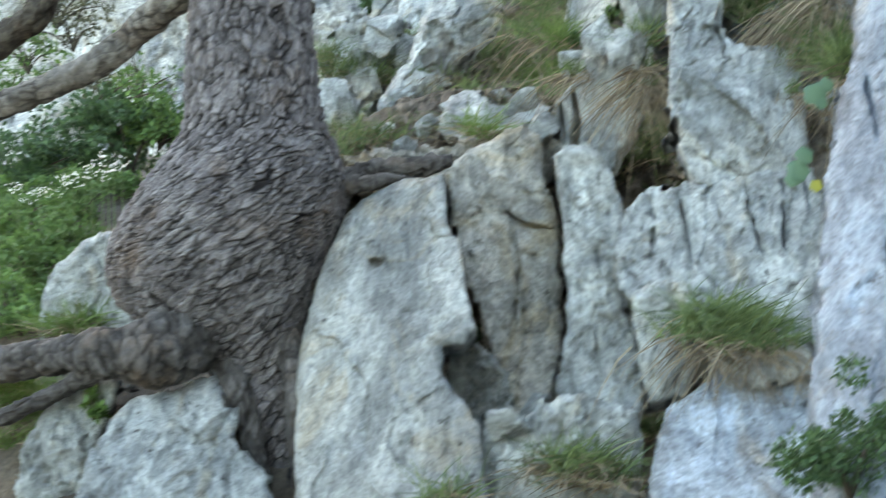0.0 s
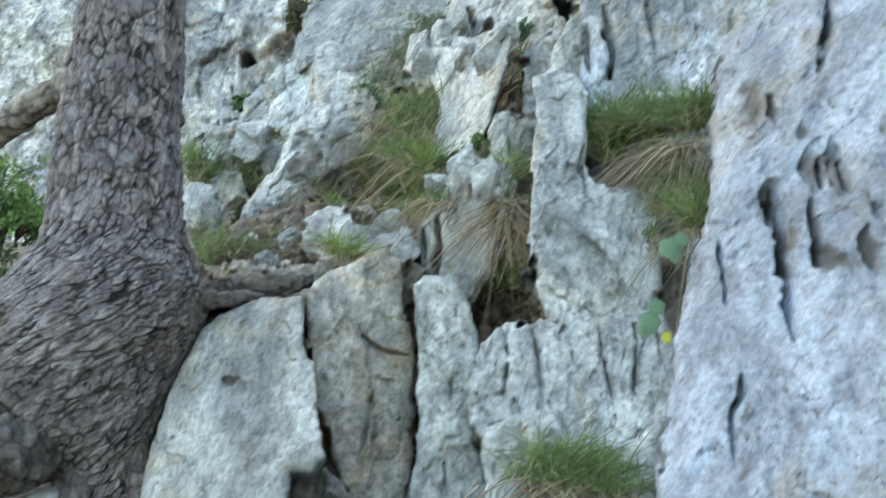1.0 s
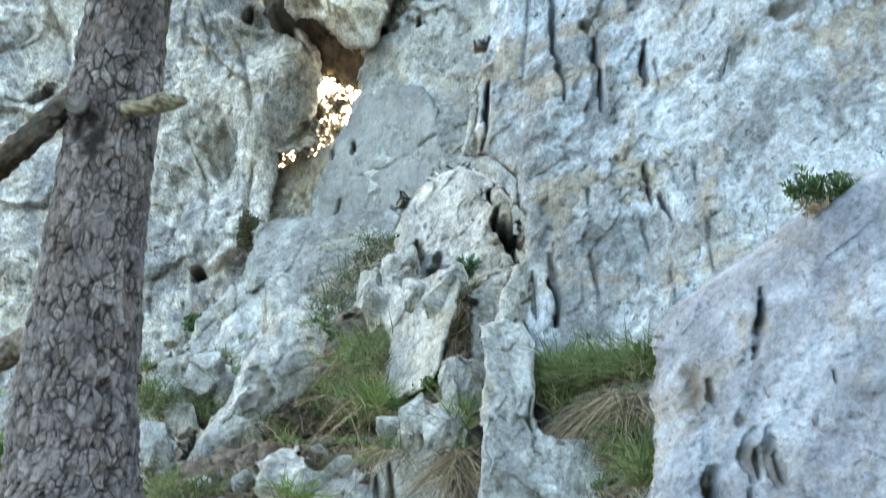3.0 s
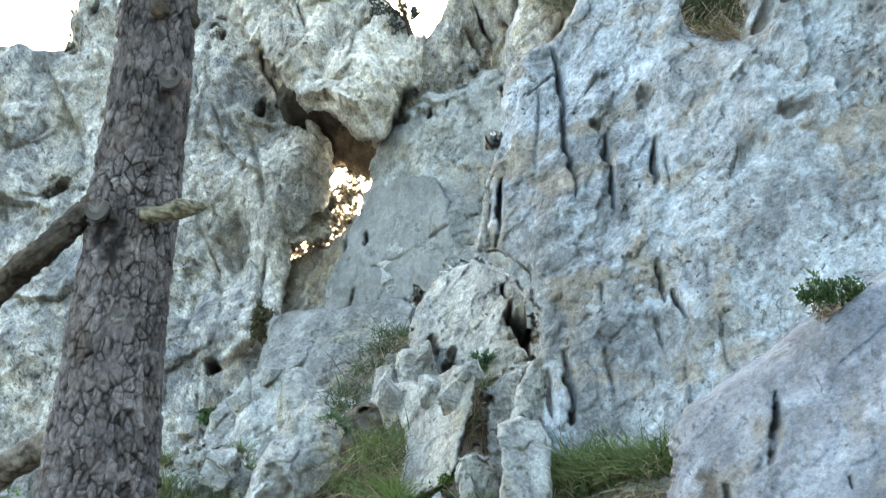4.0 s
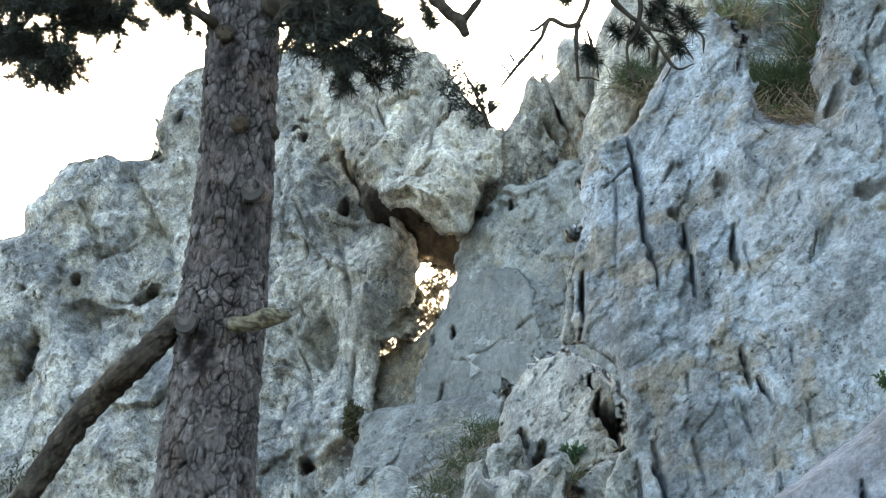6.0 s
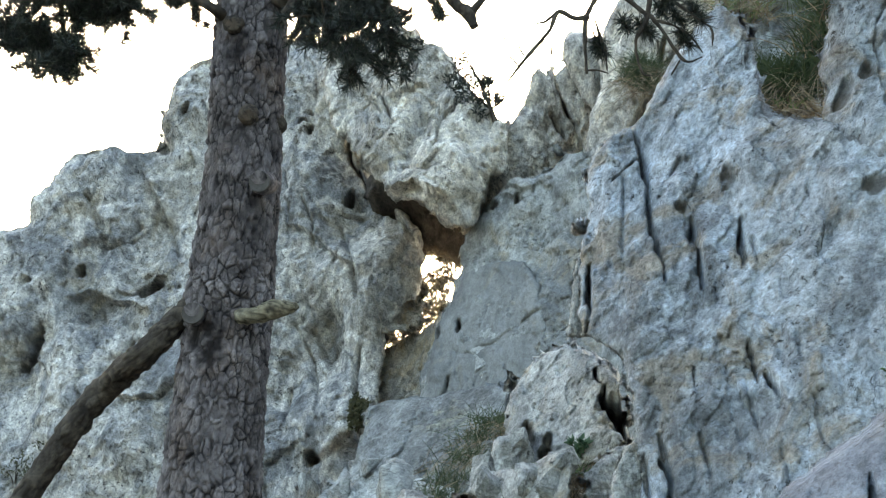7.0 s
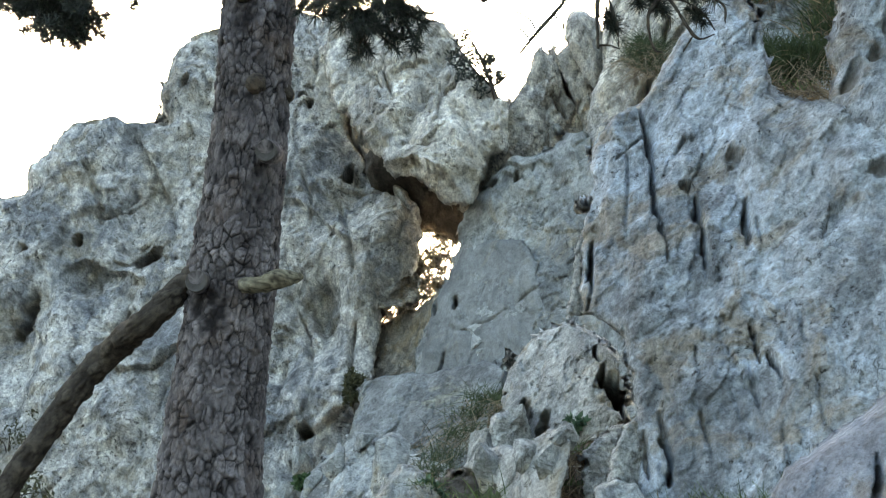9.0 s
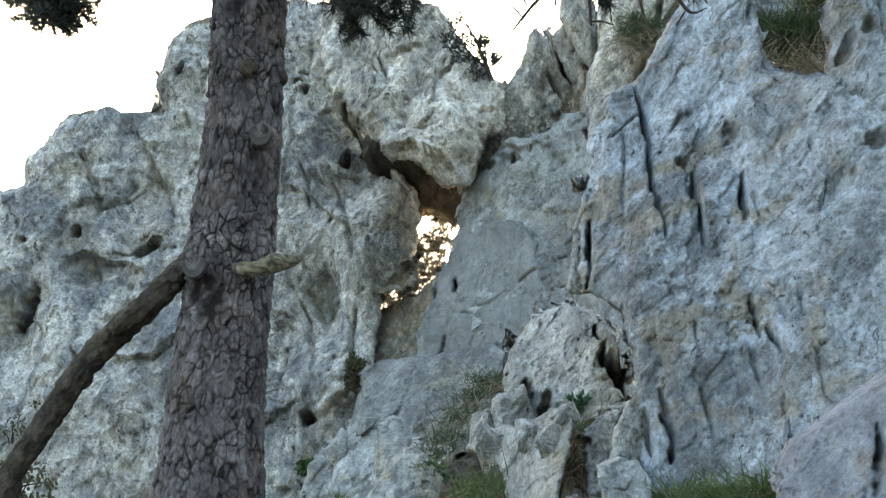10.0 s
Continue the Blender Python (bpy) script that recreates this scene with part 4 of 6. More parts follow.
tagged(rock("ledge_block", (5.980, -0.8136, 1.1130), [(-1.804, 4.538), (-1.804, 4.811), (-1.593, 4.839), (-1.234, 4.746), (-0.907, 4.762), (-0.689, 4.757), (-0.616, 4.644), (-0.659, 4.414), (-0.714, 4.084), (-0.739, 3.747), (-0.960, 3.506), (-1.187, 3.360), (-1.959, 3.097), (-2.252, 3.496), (-2.090, 3.720), (-1.884, 3.996)], 0.022, LIME_MID, depth=1.0, edge=0.08, rough=0.04, block=0.7, block_amp=0.045,
       lean=-25, stretch=1.4, wob=0.03, seed=47, cracks=[([(-1.716, 4.125), (-2.026, 3.761)], 0.03, 0.12)]), "flat-topped grey limestone ledge under the natural window", "rock")

cliff("earth_bank", "bank of dry earth and stones between the outcrops",
      (5.674, -0.2473, 1.0640), [(-1.302, 2.988), (-1.147, 3.222), (-0.914, 3.468), (-0.663, 3.683), (-0.329, 3.859), (0.019, 3.902), (0.361, 3.722), (0.534, 3.016), (0.511, 1.151), (-1.232, 1.035), (-1.618, 2.422), (-1.353, 2.629)], 0.025, SOIL, depth=0.8, edge=0.15, rough=0.1, block=0.3, block_amp=0.07, wob=0.03, seed=48)
cliff("earth_terrace", "dark earth terrace with roots and stones behind the blocks",
      (2.272, 0.0208, 1.8601), [(-1.287, 2.051), (-1.298, 2.315), (-1.112, 2.461), (-0.748, 2.549), (-0.414, 2.574), (-0.147, 2.505), (0.057, 2.214), (0.085, 1.756), (-0.135, 1.679), (-0.887, 1.719), (-1.205, 1.844)], 0.014, SOIL, depth=0.8, edge=0.12, rough=0.06, block=0.16, block_amp=0.05, wob=0.02, seed=49)
cliff("cliff_gully", "limestone back of the gully between the rib and the pillar",
      (2.512, -0.6138, 1.3716), [(0.180, 2.759), (0.329, 2.806), (0.539, 2.848), (0.745, 2.889), (0.803, 2.531), (0.600, 1.319), (0.165, 1.271)], 0.011, SOIL, depth=0.5, edge=0.1, rough=0.05, block=0.2, block_amp=0.04, lean=15, stretch=2.5, wob=0.015, seed=50)

# ---- outcrops and blocks between the wall and the slope ----
BLOCKS = "blocks at the foot of the cliff"


def block_rock(label, *args, **kw):
    kw["rough"], kw["block_amp"] = kw["rough"] * 0.75, kw["block_amp"] * 0.8
    return tagged(rock("rock", *args, **kw), label, "rock", BLOCKS)


block_rock("rounded limestone outcrop beside a dark cleft", (5.150, -1.4663, 0.7072), [(-0.446, 3.697), (-0.431, 3.950), (-0.351, 4.089), (-0.255, 4.161), (-0.113, 4.151), (0.004, 4.002), (0.087, 3.892), (0.135, 3.700), (0.172, 3.475), (0.138, 3.393), (-0.021, 3.367), (-0.132, 3.322), (-0.246, 3.292), (-0.338, 3.468)],
           0.014, LIME, depth=0.8, edge=0.12, rough=0.045, block=0.3, block_amp=0.045, lean=12, stretch=2.2, wob=0.02, seed=51,
           cracks=[([(0.04, 3.914), (0.097, 3.75), (0.139, 3.583), (0.16, 3.448)], 0.075, 0.6), ([(-0.298, 3.822), (-0.248, 3.523)], 0.02, 0.12)], pits=[(-0.329, 3.661, 0.03, 0.078, 0.12, 10), (-0.232, 3.555, 0.032, 0.07, 0.12, -10), (-0.233, 3.485, 0.029, 0.064, 0.12, 0)])
block_rock("thin pointed limestone flake standing in a crack", (7.300, 0.0000, 0.0000), [(-0.11, 3.942), (-0.095, 4.081), (-0.072, 4.222), (-0.041, 4.347), (-0.017, 4.278), (-0.003, 4.136), (0.016, 3.94)], 0.008, LIME, depth=0.3, edge=0.06, rough=0.015, block=0.15, block_amp=0.012, wob=0.01, seed=52)
block_rock("layered limestone block with tilted beds", (4.796, 0.7322, 0.5964), [(-0.023, 3.166), (0.102, 3.295), (0.204, 3.353), (0.209, 3.170), (0.168, 3.083), (0.059, 2.663), (0.012, 2.612), (-0.029, 2.852)],
           0.012, LIME, depth=0.5, edge=0.07, rough=0.04, block=0.12, block_amp=0.03, lean=65, stretch=4, wob=0.012, seed=55)
block_rock("small limestone block below the ledge", (7.800, 0.0000, 0.0000), [(-0.524, 3.344), (-0.468, 3.543), (-0.355, 3.570), (-0.272, 3.427), (-0.301, 3.258), (-0.440, 3.259)], 0.014, LIME, depth=0.5, edge=0.08, rough=0.02, block=0.2, block_amp=0.02, wob=0.015, seed=58)
block_rock("leaning limestone block above a mossy step", (4.013, -1.9488, 0.7058), [(-0.593, 3.224), (-0.534, 3.289), (-0.417, 3.267), (-0.329, 3.200), (-0.228, 3.232), (-0.130, 3.243), (-0.090, 3.149), (-0.117, 2.999), (-0.149, 2.815), (-0.167, 2.738), (-0.240, 2.705), (-0.336, 2.682), (-0.386, 2.719), (-0.395, 2.871), (-0.381, 3.005), (-0.452, 3.108)],
           0.012, LIME, depth=0.7, edge=0.06, rough=0.018, block=0.25, block_amp=0.016, lean=25, stretch=2, wob=0.012, seed=61)
block_rock("long limestone rib running down the slope", (6.551, -0.1487, 0.3685), [(-1.447, 2.273), (-1.424, 2.397), (-1.345, 2.524), (-1.247, 2.724), (-1.171, 2.900), (-1.098, 3.049), (-1.010, 3.225), (-0.946, 3.294), (-0.842, 3.250), (-0.744, 3.116), (-0.784, 2.939), (-0.883, 2.820), (-1.008, 2.703), (-1.014, 2.562), (-1.011, 2.370), (-1.030, 2.183), (-1.312, 2.092)],
           0.013, LIME, depth=0.9, edge=0.10, rough=0.035, block=0.3, block_amp=0.03, lean=38, stretch=2.4, wob=0.018, bulges=[(-1.18, 2.6, 0.12, 0.4, 0.12, -35), (-0.93, 3.0, 0.1, 0.25, 0.1, -35)], seed=63, pits=[(-1.077, 2.815, 0.085, 0.113, 0.08, 0)])
block_rock("low grey rock on the terrace", (0.639, -0.3421, 2.2698), [(-0.858, 2.380), (-0.828, 2.438), (-0.768, 2.472), (-0.685, 2.432), (-0.631, 2.343), (-0.511, 2.379), (-0.405, 2.348), (-0.386, 2.221), (-0.463, 2.176), (-0.597, 2.210), (-0.714, 2.177), (-0.793, 2.247)],
           0.011, LIME, depth=0.5, edge=0.07, rough=0.04, block=0.2, block_amp=0.04, lean=20, stretch=1.5, wob=0.015, seed=65)
block_rock("broad split limestone block on the terrace", (5.654, -1.1612, -0.0741), [(-0.412, 2.065), (-0.399, 2.230), (-0.371, 2.333), (-0.300, 2.431), (-0.258, 2.529), (-0.180, 2.562), (-0.089, 2.568), (-0.048, 2.529), (-0.036, 2.411), (-0.050, 2.296), (-0.092, 2.220), (-0.122, 2.143), (-0.165, 2.065), (-0.256, 2.025)],
           0.010, LIME, depth=0.5, edge=0.06, rough=0.018, block=0.2, block_amp=0.016, lean=15, stretch=2.2, wob=0.012, seed=67, cracks=[([(-0.315, 2.391), (-0.303, 2.248), (-0.305, 2.126)], 0.012, 0.15), ([(-0.366, 2.353), (-0.349, 2.208)], 0.009, 0.1), ([(-0.135, 2.478), (-0.117, 2.319)], 0.006, 0.05)])
block_rock("low pale boulder behind the tree", (7.200, 0.0000, 0.0000), [(-1.530, 2.495), (-1.523, 2.559), (-1.410, 2.577), (-1.341, 2.504), (-1.365, 2.327), (-1.476, 2.297)], 0.013, LIME, depth=0.4, edge=0.07, rough=0.04, block=0.2, block_amp=0.04, wob=0.015, seed=68)
block_rock("weathered stones among grass behind the tree", (8.400, 0.0000, 0.0000), [(-1.666, 3.052), (-1.567, 3.116), (-1.387, 3.094), (-1.363, 2.975), (-1.481, 2.762), (-1.628, 2.755), (-1.756, 2.868)], 0.014, LIME, depth=0.4, edge=0.08, rough=0.06, block=0.18, block_amp=0.06, wob=0.03, seed=69)
block_rock("grey stone slope at the foot of the tower", (5.614, -0.9628, 1.1382), [(-2.147, 3.622), (-2.180, 3.890), (-1.964, 4.102), (-1.775, 4.236), (-1.349, 4.019), (-0.963, 3.800), (-1.042, 3.301), (-1.600, 3.180), (-2.199, 3.331)], 0.02, LIME, depth=0.8, edge=0.12, rough=0.08, block=0.4, block_amp=0.07, wob=0.03, seed=70)
block_rock("tall white limestone rib with a blocky foot", (2.768, 0.3512, 0.9875), [(0.012, 2.728), (0.017, 2.835), (0.086, 2.881), (0.157, 2.865), (0.198, 2.797), (0.201, 2.612), (0.196, 2.46), (0.219, 2.424), (0.328, 2.418), (0.426, 2.398), (0.436, 2.293), (0.405, 2.198), (0.433, 2.234), (0.425, 2.082), (0.37, 1.984), (0.217, 1.937), (0.093, 1.943), (0.059, 2.047), (0.038, 2.191), (0.031, 2.153), (0.023, 2.342)],
           0.009, LIME, depth=0.6, edge=0.045, rough=0.03, block=0.2, block_amp=0.03, lean=12, stretch=2.2, chip=0.65, wob=0.006, lips=[([(0.384, 2.373), (0.29, 2.389), (0.16, 2.374), (0.06, 2.316), (0.036, 2.227)], 0.3, 0.09)], bulges=[(0.213, 2.184, 0.12, 0.16, 0.06, 0)], cracks=[([(0.194, 2.656), (0.178, 2.479), (0.196, 2.357)], 0.012, 0.1)], seed=71)
block_rock("small blocks between two ribs", (6.000, 0.0000, 0.0000), [(-0.144, 2.718), (-0.136, 2.772), (-0.073, 2.786), (0.005, 2.725), (0.026, 2.470), (-0.094, 2.549)], 0.011, LIME, depth=0.4, edge=0.06, rough=0.03, block=0.15, block_amp=0.03, wob=0.012, seed=72)
block_rock("pair of thin limestone ribs against the wall", (6.100, 0.0000, 0.0000), [(0.061, 2.939), (0.079, 3.050), (0.129, 3.163), (0.171, 3.188), (0.206, 3.145), (0.225, 2.924), (0.172, 2.878)], 0.011, LIME, depth=0.5, edge=0.04, rough=0.012, block=0.15, block_amp=0.012, lean=10, stretch=3, wob=0.01, seed=73)
block_rock("large smooth pale limestone block under the roots", (2.536, -0.8320, 0.9167), [(-0.937, 1.938), (-0.858, 1.965), (-0.791, 1.992), (-0.729, 1.979), (-0.670, 1.993), (-0.638, 1.887), (-0.597, 1.782), (-0.559, 1.699), (-0.518, 1.605), (-0.501, 1.545), (-0.522, 1.497), (-0.584, 1.492), (-0.584, 1.426), (-0.543, 1.371), (-0.472, 1.294), (-0.434, 1.121), (-0.410, 0.897), (-0.931, 0.817), (-1.022, 1.200), (-1.062, 1.409), (-1.064, 1.522), (-1.049, 1.674), (-1.013, 1.798), (-0.980, 1.888)],
           0.008, LIME_BLOCK, depth=0.6, edge=0.09, rough=0.025, block=0.35, block_amp=0.022, lean=-30, stretch=1.8, wob=0.010, seed=75, pits=[(-0.835, 1.734, 0.025, 0.014, 0.03, 0)])
block_rock("ochre limestone block with a broken overhang", (4.154, 0.5549, 0.6747), [(-0.679, 2.023), (-0.662, 2.061), (-0.581, 2.117), (-0.515, 2.171), (-0.455, 2.194), (-0.409, 2.160), (-0.383, 2.063), (-0.356, 1.948), (-0.334, 1.855), (-0.318, 1.640), (-0.326, 1.437), (-0.329, 1.308), (-0.340, 1.034), (-0.432, 1.038), (-0.455, 1.311), (-0.471, 1.439), (-0.523, 1.505), (-0.567, 1.639), (-0.615, 1.778), (-0.649, 1.903)],
           0.008, LIME_WARM, depth=0.6, edge=0.06, rough=0.025, block=0.2, block_amp=0.028, lean=-8, stretch=2.5, wob=0.010, seed=77,
           cracks=[([(-0.490, 1.898), (-0.420, 1.863), (-0.356, 1.846)], 0.02, 0.07), ([(-0.473, 1.889), (-0.446, 1.710), (-0.449, 1.471)], 0.010, 0.05)], pits=())
block_rock("upright limestone slab between two cracks", (4.218, -0.1563, 0.2923), [(-0.320, 2.047), (-0.286, 2.075), (-0.228, 2.080), (-0.178, 2.043), (-0.144, 1.966), (-0.122, 1.882), (-0.111, 1.783), (-0.119, 1.734), (-0.090, 1.605), (-0.071, 1.447), (-0.061, 1.355), (-0.067, 1.202), (-0.078, 0.907), (-0.269, 0.899), (-0.297, 1.197), (-0.289, 1.351), (-0.281, 1.509), (-0.272, 1.670), (-0.282, 1.801), (-0.301, 1.936)],
           0.008, LIME, depth=0.6, edge=0.05, rough=0.022, block=0.2, block_amp=0.022, lean=-10, stretch=3, wob=0.009, seed=79,
           cracks=[([(-0.207, 1.605), (-0.185, 1.478), (-0.165, 1.369)], 0.006, 0.05), ([(-0.184, 1.800), (-0.180, 1.702)], 0.006, 0.04)])
block_rock("broken limestone step among cracks", (2.644, -0.2426, 1.0848), [(-0.136, 1.768), (-0.106, 1.867), (-0.046, 1.93), (0.067, 1.962), (0.214, 1.963), (0.359, 1.998), (0.415, 1.985), (0.435, 1.903), (0.449, 1.809), (0.453, 1.661), (0.46, 1.524), (0.414, 1.418), (0.332, 1.436), (0.249, 1.391), (0.164, 1.448), (0.104, 1.522), (-0.017, 1.561), (-0.116, 1.647)],
           0.008, LIME, depth=0.5, edge=0.04, rough=0.025, block=0.13, block_amp=0.03, lean=8, stretch=3.2, chip=0.65, wob=0.012, seed=81,
           cracks=[([(-0.046, 1.93), (-0.026, 1.839), (-0.03, 1.728)], 0.0105, 0.084), ([(0.036, 1.943), (0.058, 1.829), (0.082, 1.721)], 0.009, 0.07), ([(0.142, 1.925), (0.161, 1.82)], 0.0075, 0.056), ([(0.23, 1.936), (0.244, 1.842), (0.27, 1.72)], 0.0105, 0.084), ([(0.326, 1.954), (0.332, 1.832), (0.315, 1.738)], 0.009, 0.07), ([(0.39, 1.966), (0.399, 1.852)], 0.0075, 0.056)])
block_rock("pale square limestone step", (4.300, 0.0000, 0.0000), [(-0.082, 1.634), (-0.035, 1.656), (0.037, 1.666), (0.087, 1.655), (0.097, 1.576), (0.086, 1.460), (0.057, 1.373), (-0.037, 1.343), (-0.062, 1.459)], 0.008, LIME, depth=0.5, edge=0.05, rough=0.022, block=0.2, block_amp=0.02, wob=0.010, seed=83)
block_rock("rounded limestone at the foot of the slope", (4.100, 0.0000, 0.0000), [(-0.442, 1.240), (-0.425, 1.296), (-0.341, 1.318), (-0.264, 1.374), (-0.187, 1.382), (-0.090, 1.341), (-0.063, 1.258), (-0.077, 1.133), (-0.065, 0.900), (-0.454, 0.891)], 0.008, LIME, depth=0.5, edge=0.07, rough=0.03, block=0.18, block_amp=0.028, wob=0.012, seed=85)
block_rock("bluish limestone ramp at the foot of the pillar", (0.922, -0.3186, 2.3464), [(-0.033, 1.199), (-0.001, 1.342), (0.079, 1.4), (0.169, 1.461), (0.268, 1.5), (0.369, 1.54), (0.404, 1.49), (0.405, 1.366), (0.358, 1.013), (-0.052, 0.989)], 0.008, LIME_BLUE, depth=0.6, edge=0.07, rough=0.028, block=0.22, block_amp=0.025, lean=-45, stretch=2, wob=0.012, seed=87)
block_rock("limestone gully floor beside the pillar", (4.400, 0.0000, 0.0000), [(0.074, 1.575), (0.228, 1.664), (0.402, 1.708), (0.502, 1.575), (0.471, 1.282), (0.327, 1.340), (0.080, 1.338)], 0.009, LIME, depth=0.4, edge=0.06, rough=0.03, block=0.18, block_amp=0.03, lean=20, stretch=2.5, wob=0.012, seed=88)
block_rock("grey shaded block wedged beside the smooth block", (4.750, 0.0000, 0.0000), [(-0.632, 1.466), (-0.558, 1.494), (-0.493, 1.459), (-0.452, 1.410), (-0.436, 1.297), (-0.506, 1.215), (-0.526, 1.021), (-0.510, 0.698), (-0.624, 0.695), (-0.624, 1.311)], 0.008, LIME_BLOCK, depth=0.5, edge=0.05, rough=0.025, block=0.15, block_amp=0.03, wob=0.010, seed=90)
block_rock("pale limestone block beneath the root", (3.705, 0.3632, 1.2197), [(-1.620, 1.101), (-1.617, 1.186), (-1.614, 1.275), (-1.564, 1.329), (-1.468, 1.343), (-1.401, 1.380), (-1.354, 1.399), (-1.320, 1.334), (-1.276, 1.294), (-1.274, 1.225), (-1.252, 1.179), (-1.186, 1.134), (-1.132, 1.104), (-1.074, 1.005), (-1.012, 0.774), (-1.537, 0.792)], 0.008, LIME, depth=0.6, edge=0.06, rough=0.028, block=0.22, block_amp=0.028, lean=-35, stretch=2, wob=0.012, seed=91)
block_rock("small limestone block with a weed beside the root", (4.900, 0.0000, 0.0000), [(-1.993, 1.049), (-1.962, 1.170), (-1.908, 1.266), (-1.818, 1.345), (-1.728, 1.384), (-1.660, 1.377), (-1.652, 1.312), (-1.709, 1.190), (-1.762, 1.069), (-1.797, 0.931), (-1.830, 0.637), (-1.993, 0.633)], 0.008, LIME, depth=0.5, edge=0.06, rough=0.028, block=0.18, block_amp=0.028, lean=-30, stretch=2, wob=0.012, seed=93)
block_rock("rounded pale boulder behind the trunk", (5.700, 0.0000, 0.0000), [(-2.239, 1.526), (-2.219, 1.647), (-2.171, 1.749), (-2.077, 1.834), (-1.972, 1.861), (-1.888, 1.828), (-1.865, 1.486), (-2.053, 1.405), (-2.222, 1.445)], 0.010, LIME, depth=0.5, edge=0.10, rough=0.03, block=0.25, block_amp=0.03, wob=0.012, seed=95)
block_rock("dark root-bound stones on the terrace", (5.800, 0.0000, 0.0000), [(-1.149, 2.031), (-1.067, 2.151), (-0.904, 2.165), (-0.741, 2.163), (-0.600, 2.225), (-0.420, 2.253), (-0.341, 2.162), (-0.421, 2.023), (-0.742, 2.007)], 0.010, LIME_WARM, depth=0.4, edge=0.08, rough=0.05, block=0.12, block_amp=0.04, wob=0.02, seed=97)

# ---- the pine ----
pine = tagged(new("pine_tree"), "old pine with plated grey bark rooted on a limestone block", "tree")
TRUNK = [(-1.166, 5.08, 0.974, 0.05), (-1.195, 5.08, 1.114, 0.072), (-1.238, 5.08, 1.254, 0.111), (-1.26, 5.08, 1.359, 0.135), (-1.288, 5.08, 1.447, 0.171), (-1.343, 5.08, 1.517, 0.236), (-1.385, 5.08, 1.588, 0.296), (-1.394, 5.08, 1.677, 0.334), (-1.38, 5.08, 1.765, 0.352), (-1.355, 5.08, 1.854, 0.351), (-1.321, 5.08, 1.942, 0.338), (-1.292, 5.08, 2.031, 0.299), (-1.276, 5.08, 2.12, 0.247), (-1.28, 5.08, 2.209, 0.215), (-1.297, 5.1, 2.465, 0.199), (-1.288, 5.1, 2.743, 0.178), (-1.277, 5.1, 3.025, 0.163), (-1.259, 5.1, 3.314, 0.155), (-1.252, 5.1, 3.509, 0.156), (-1.247, 5.1, 3.626, 0.148), (-1.225, 5.1, 4.048, 0.134), (-1.223, 5.1, 4.377, 0.135), (-1.221, 5.1, 4.718, 0.131), (-1.221, 5.1, 5.071, 0.125), (-1.219, 5.1, 5.486, 0.116), (-1.215, 5.1, 6.4, 0.09), (-1.205, 5.1, 7.4, 0.055), (-1.2, 5.1, 8.2, 0.02)]
part("trunk", tube("trunk", TRUNK, BARK, 300, 0.0048, 0.0085, (0.030, 0.030, 0.052), 0.03, 2, level=True, flare=(1.75, 2.35), dark_spots=[(-1.153, 4.950, 3.720, 0.070), (-1.116, 4.950, 3.780, 0.048), (-1.284, 4.950, 3.334, 0.063), (-1.342, 4.950, 3.346, 0.037), (-1.103, 4.950, 3.379, 0.041), (-1.197, 4.950, 4.117, 0.044), (-1.247, 4.950, 4.455, 0.055)]), pine)
ROOTS = [("root", [(-1.40, 4.98, 1.56, 0.10), (-1.46, 4.86, 1.49, 0.112), (-1.52, 4.78, 1.455, 0.105), (-1.62, 4.77, 1.462, 0.078), (-1.783, 4.85, 1.454, 0.062), (-2.004, 5.0, 1.425, 0.058), (-2.318, 5.2, 1.40, 0.058)], 0.010),
         ("root", [(-1.110, 5.100, 1.964, 0.10), (-1.020, 5.150, 1.990, 0.066), (-0.920, 5.200, 2.030, 0.040), (-0.792, 5.200, 2.045, 0.036), (-0.678, 5.300, 2.072, 0.028)], 0.010),
         ("root", [(-1.02, 5.12, 1.99, 0.04), (-0.93, 5.10, 1.985, 0.026), (-0.84, 5.12, 2.0, 0.02), (-0.76, 5.18, 1.99, 0.012)], 0.006),
         ("root", [(-1.17, 5.0, 1.50, 0.06), (-1.10, 4.93, 1.36, 0.045), (-1.09, 4.92, 1.2, 0.04), (-1.10, 4.92, 1.0, 0.034)], 0.010),
         ("root", [(-1.34, 4.98, 1.44, 0.06), (-1.28, 4.92, 1.30, 0.05), (-1.235, 4.92, 1.16, 0.04), (-1.20, 4.92, 1.0, 0.034)], 0.010),
         ("root", [(-1.693, 4.800, 1.410, 0.032), (-1.817, 4.850, 1.348, 0.029), (-1.999, 4.900, 1.274, 0.029), (-2.189, 5.000, 1.213, 0.026)], 0.005)]
for name, pts, b_ in ROOTS:
    part(name, tube(name, pts, ROOT, 72, 0.008, b_, (0.05, 0.05, 0.07), 0.22, 5), pine, "gnarled dark root")
part("limb", tube("limb", [(-1.289, 5.100, 3.565, 0.043), (-1.401, 5.050, 3.447, 0.043), (-1.508, 5.000, 3.301, 0.047), (-1.696, 5.200, 3.227, 0.050), (-1.807, 5.200, 3.088, 0.047), (-1.896, 5.200, 2.934, 0.046), (-2.001, 5.200, 2.759, 0.044)] + [(-2.039, 5.200, 2.580, 0.050), (-2.195, 5.250, 2.486, 0.050), (-2.394, 5.300, 2.357, 0.045)], BARK_DARK, 64, 0.01, 0.006, (0.04, 0.04, 0.05), 0.12, 7), pine, "bent dead limb with flaking bark")
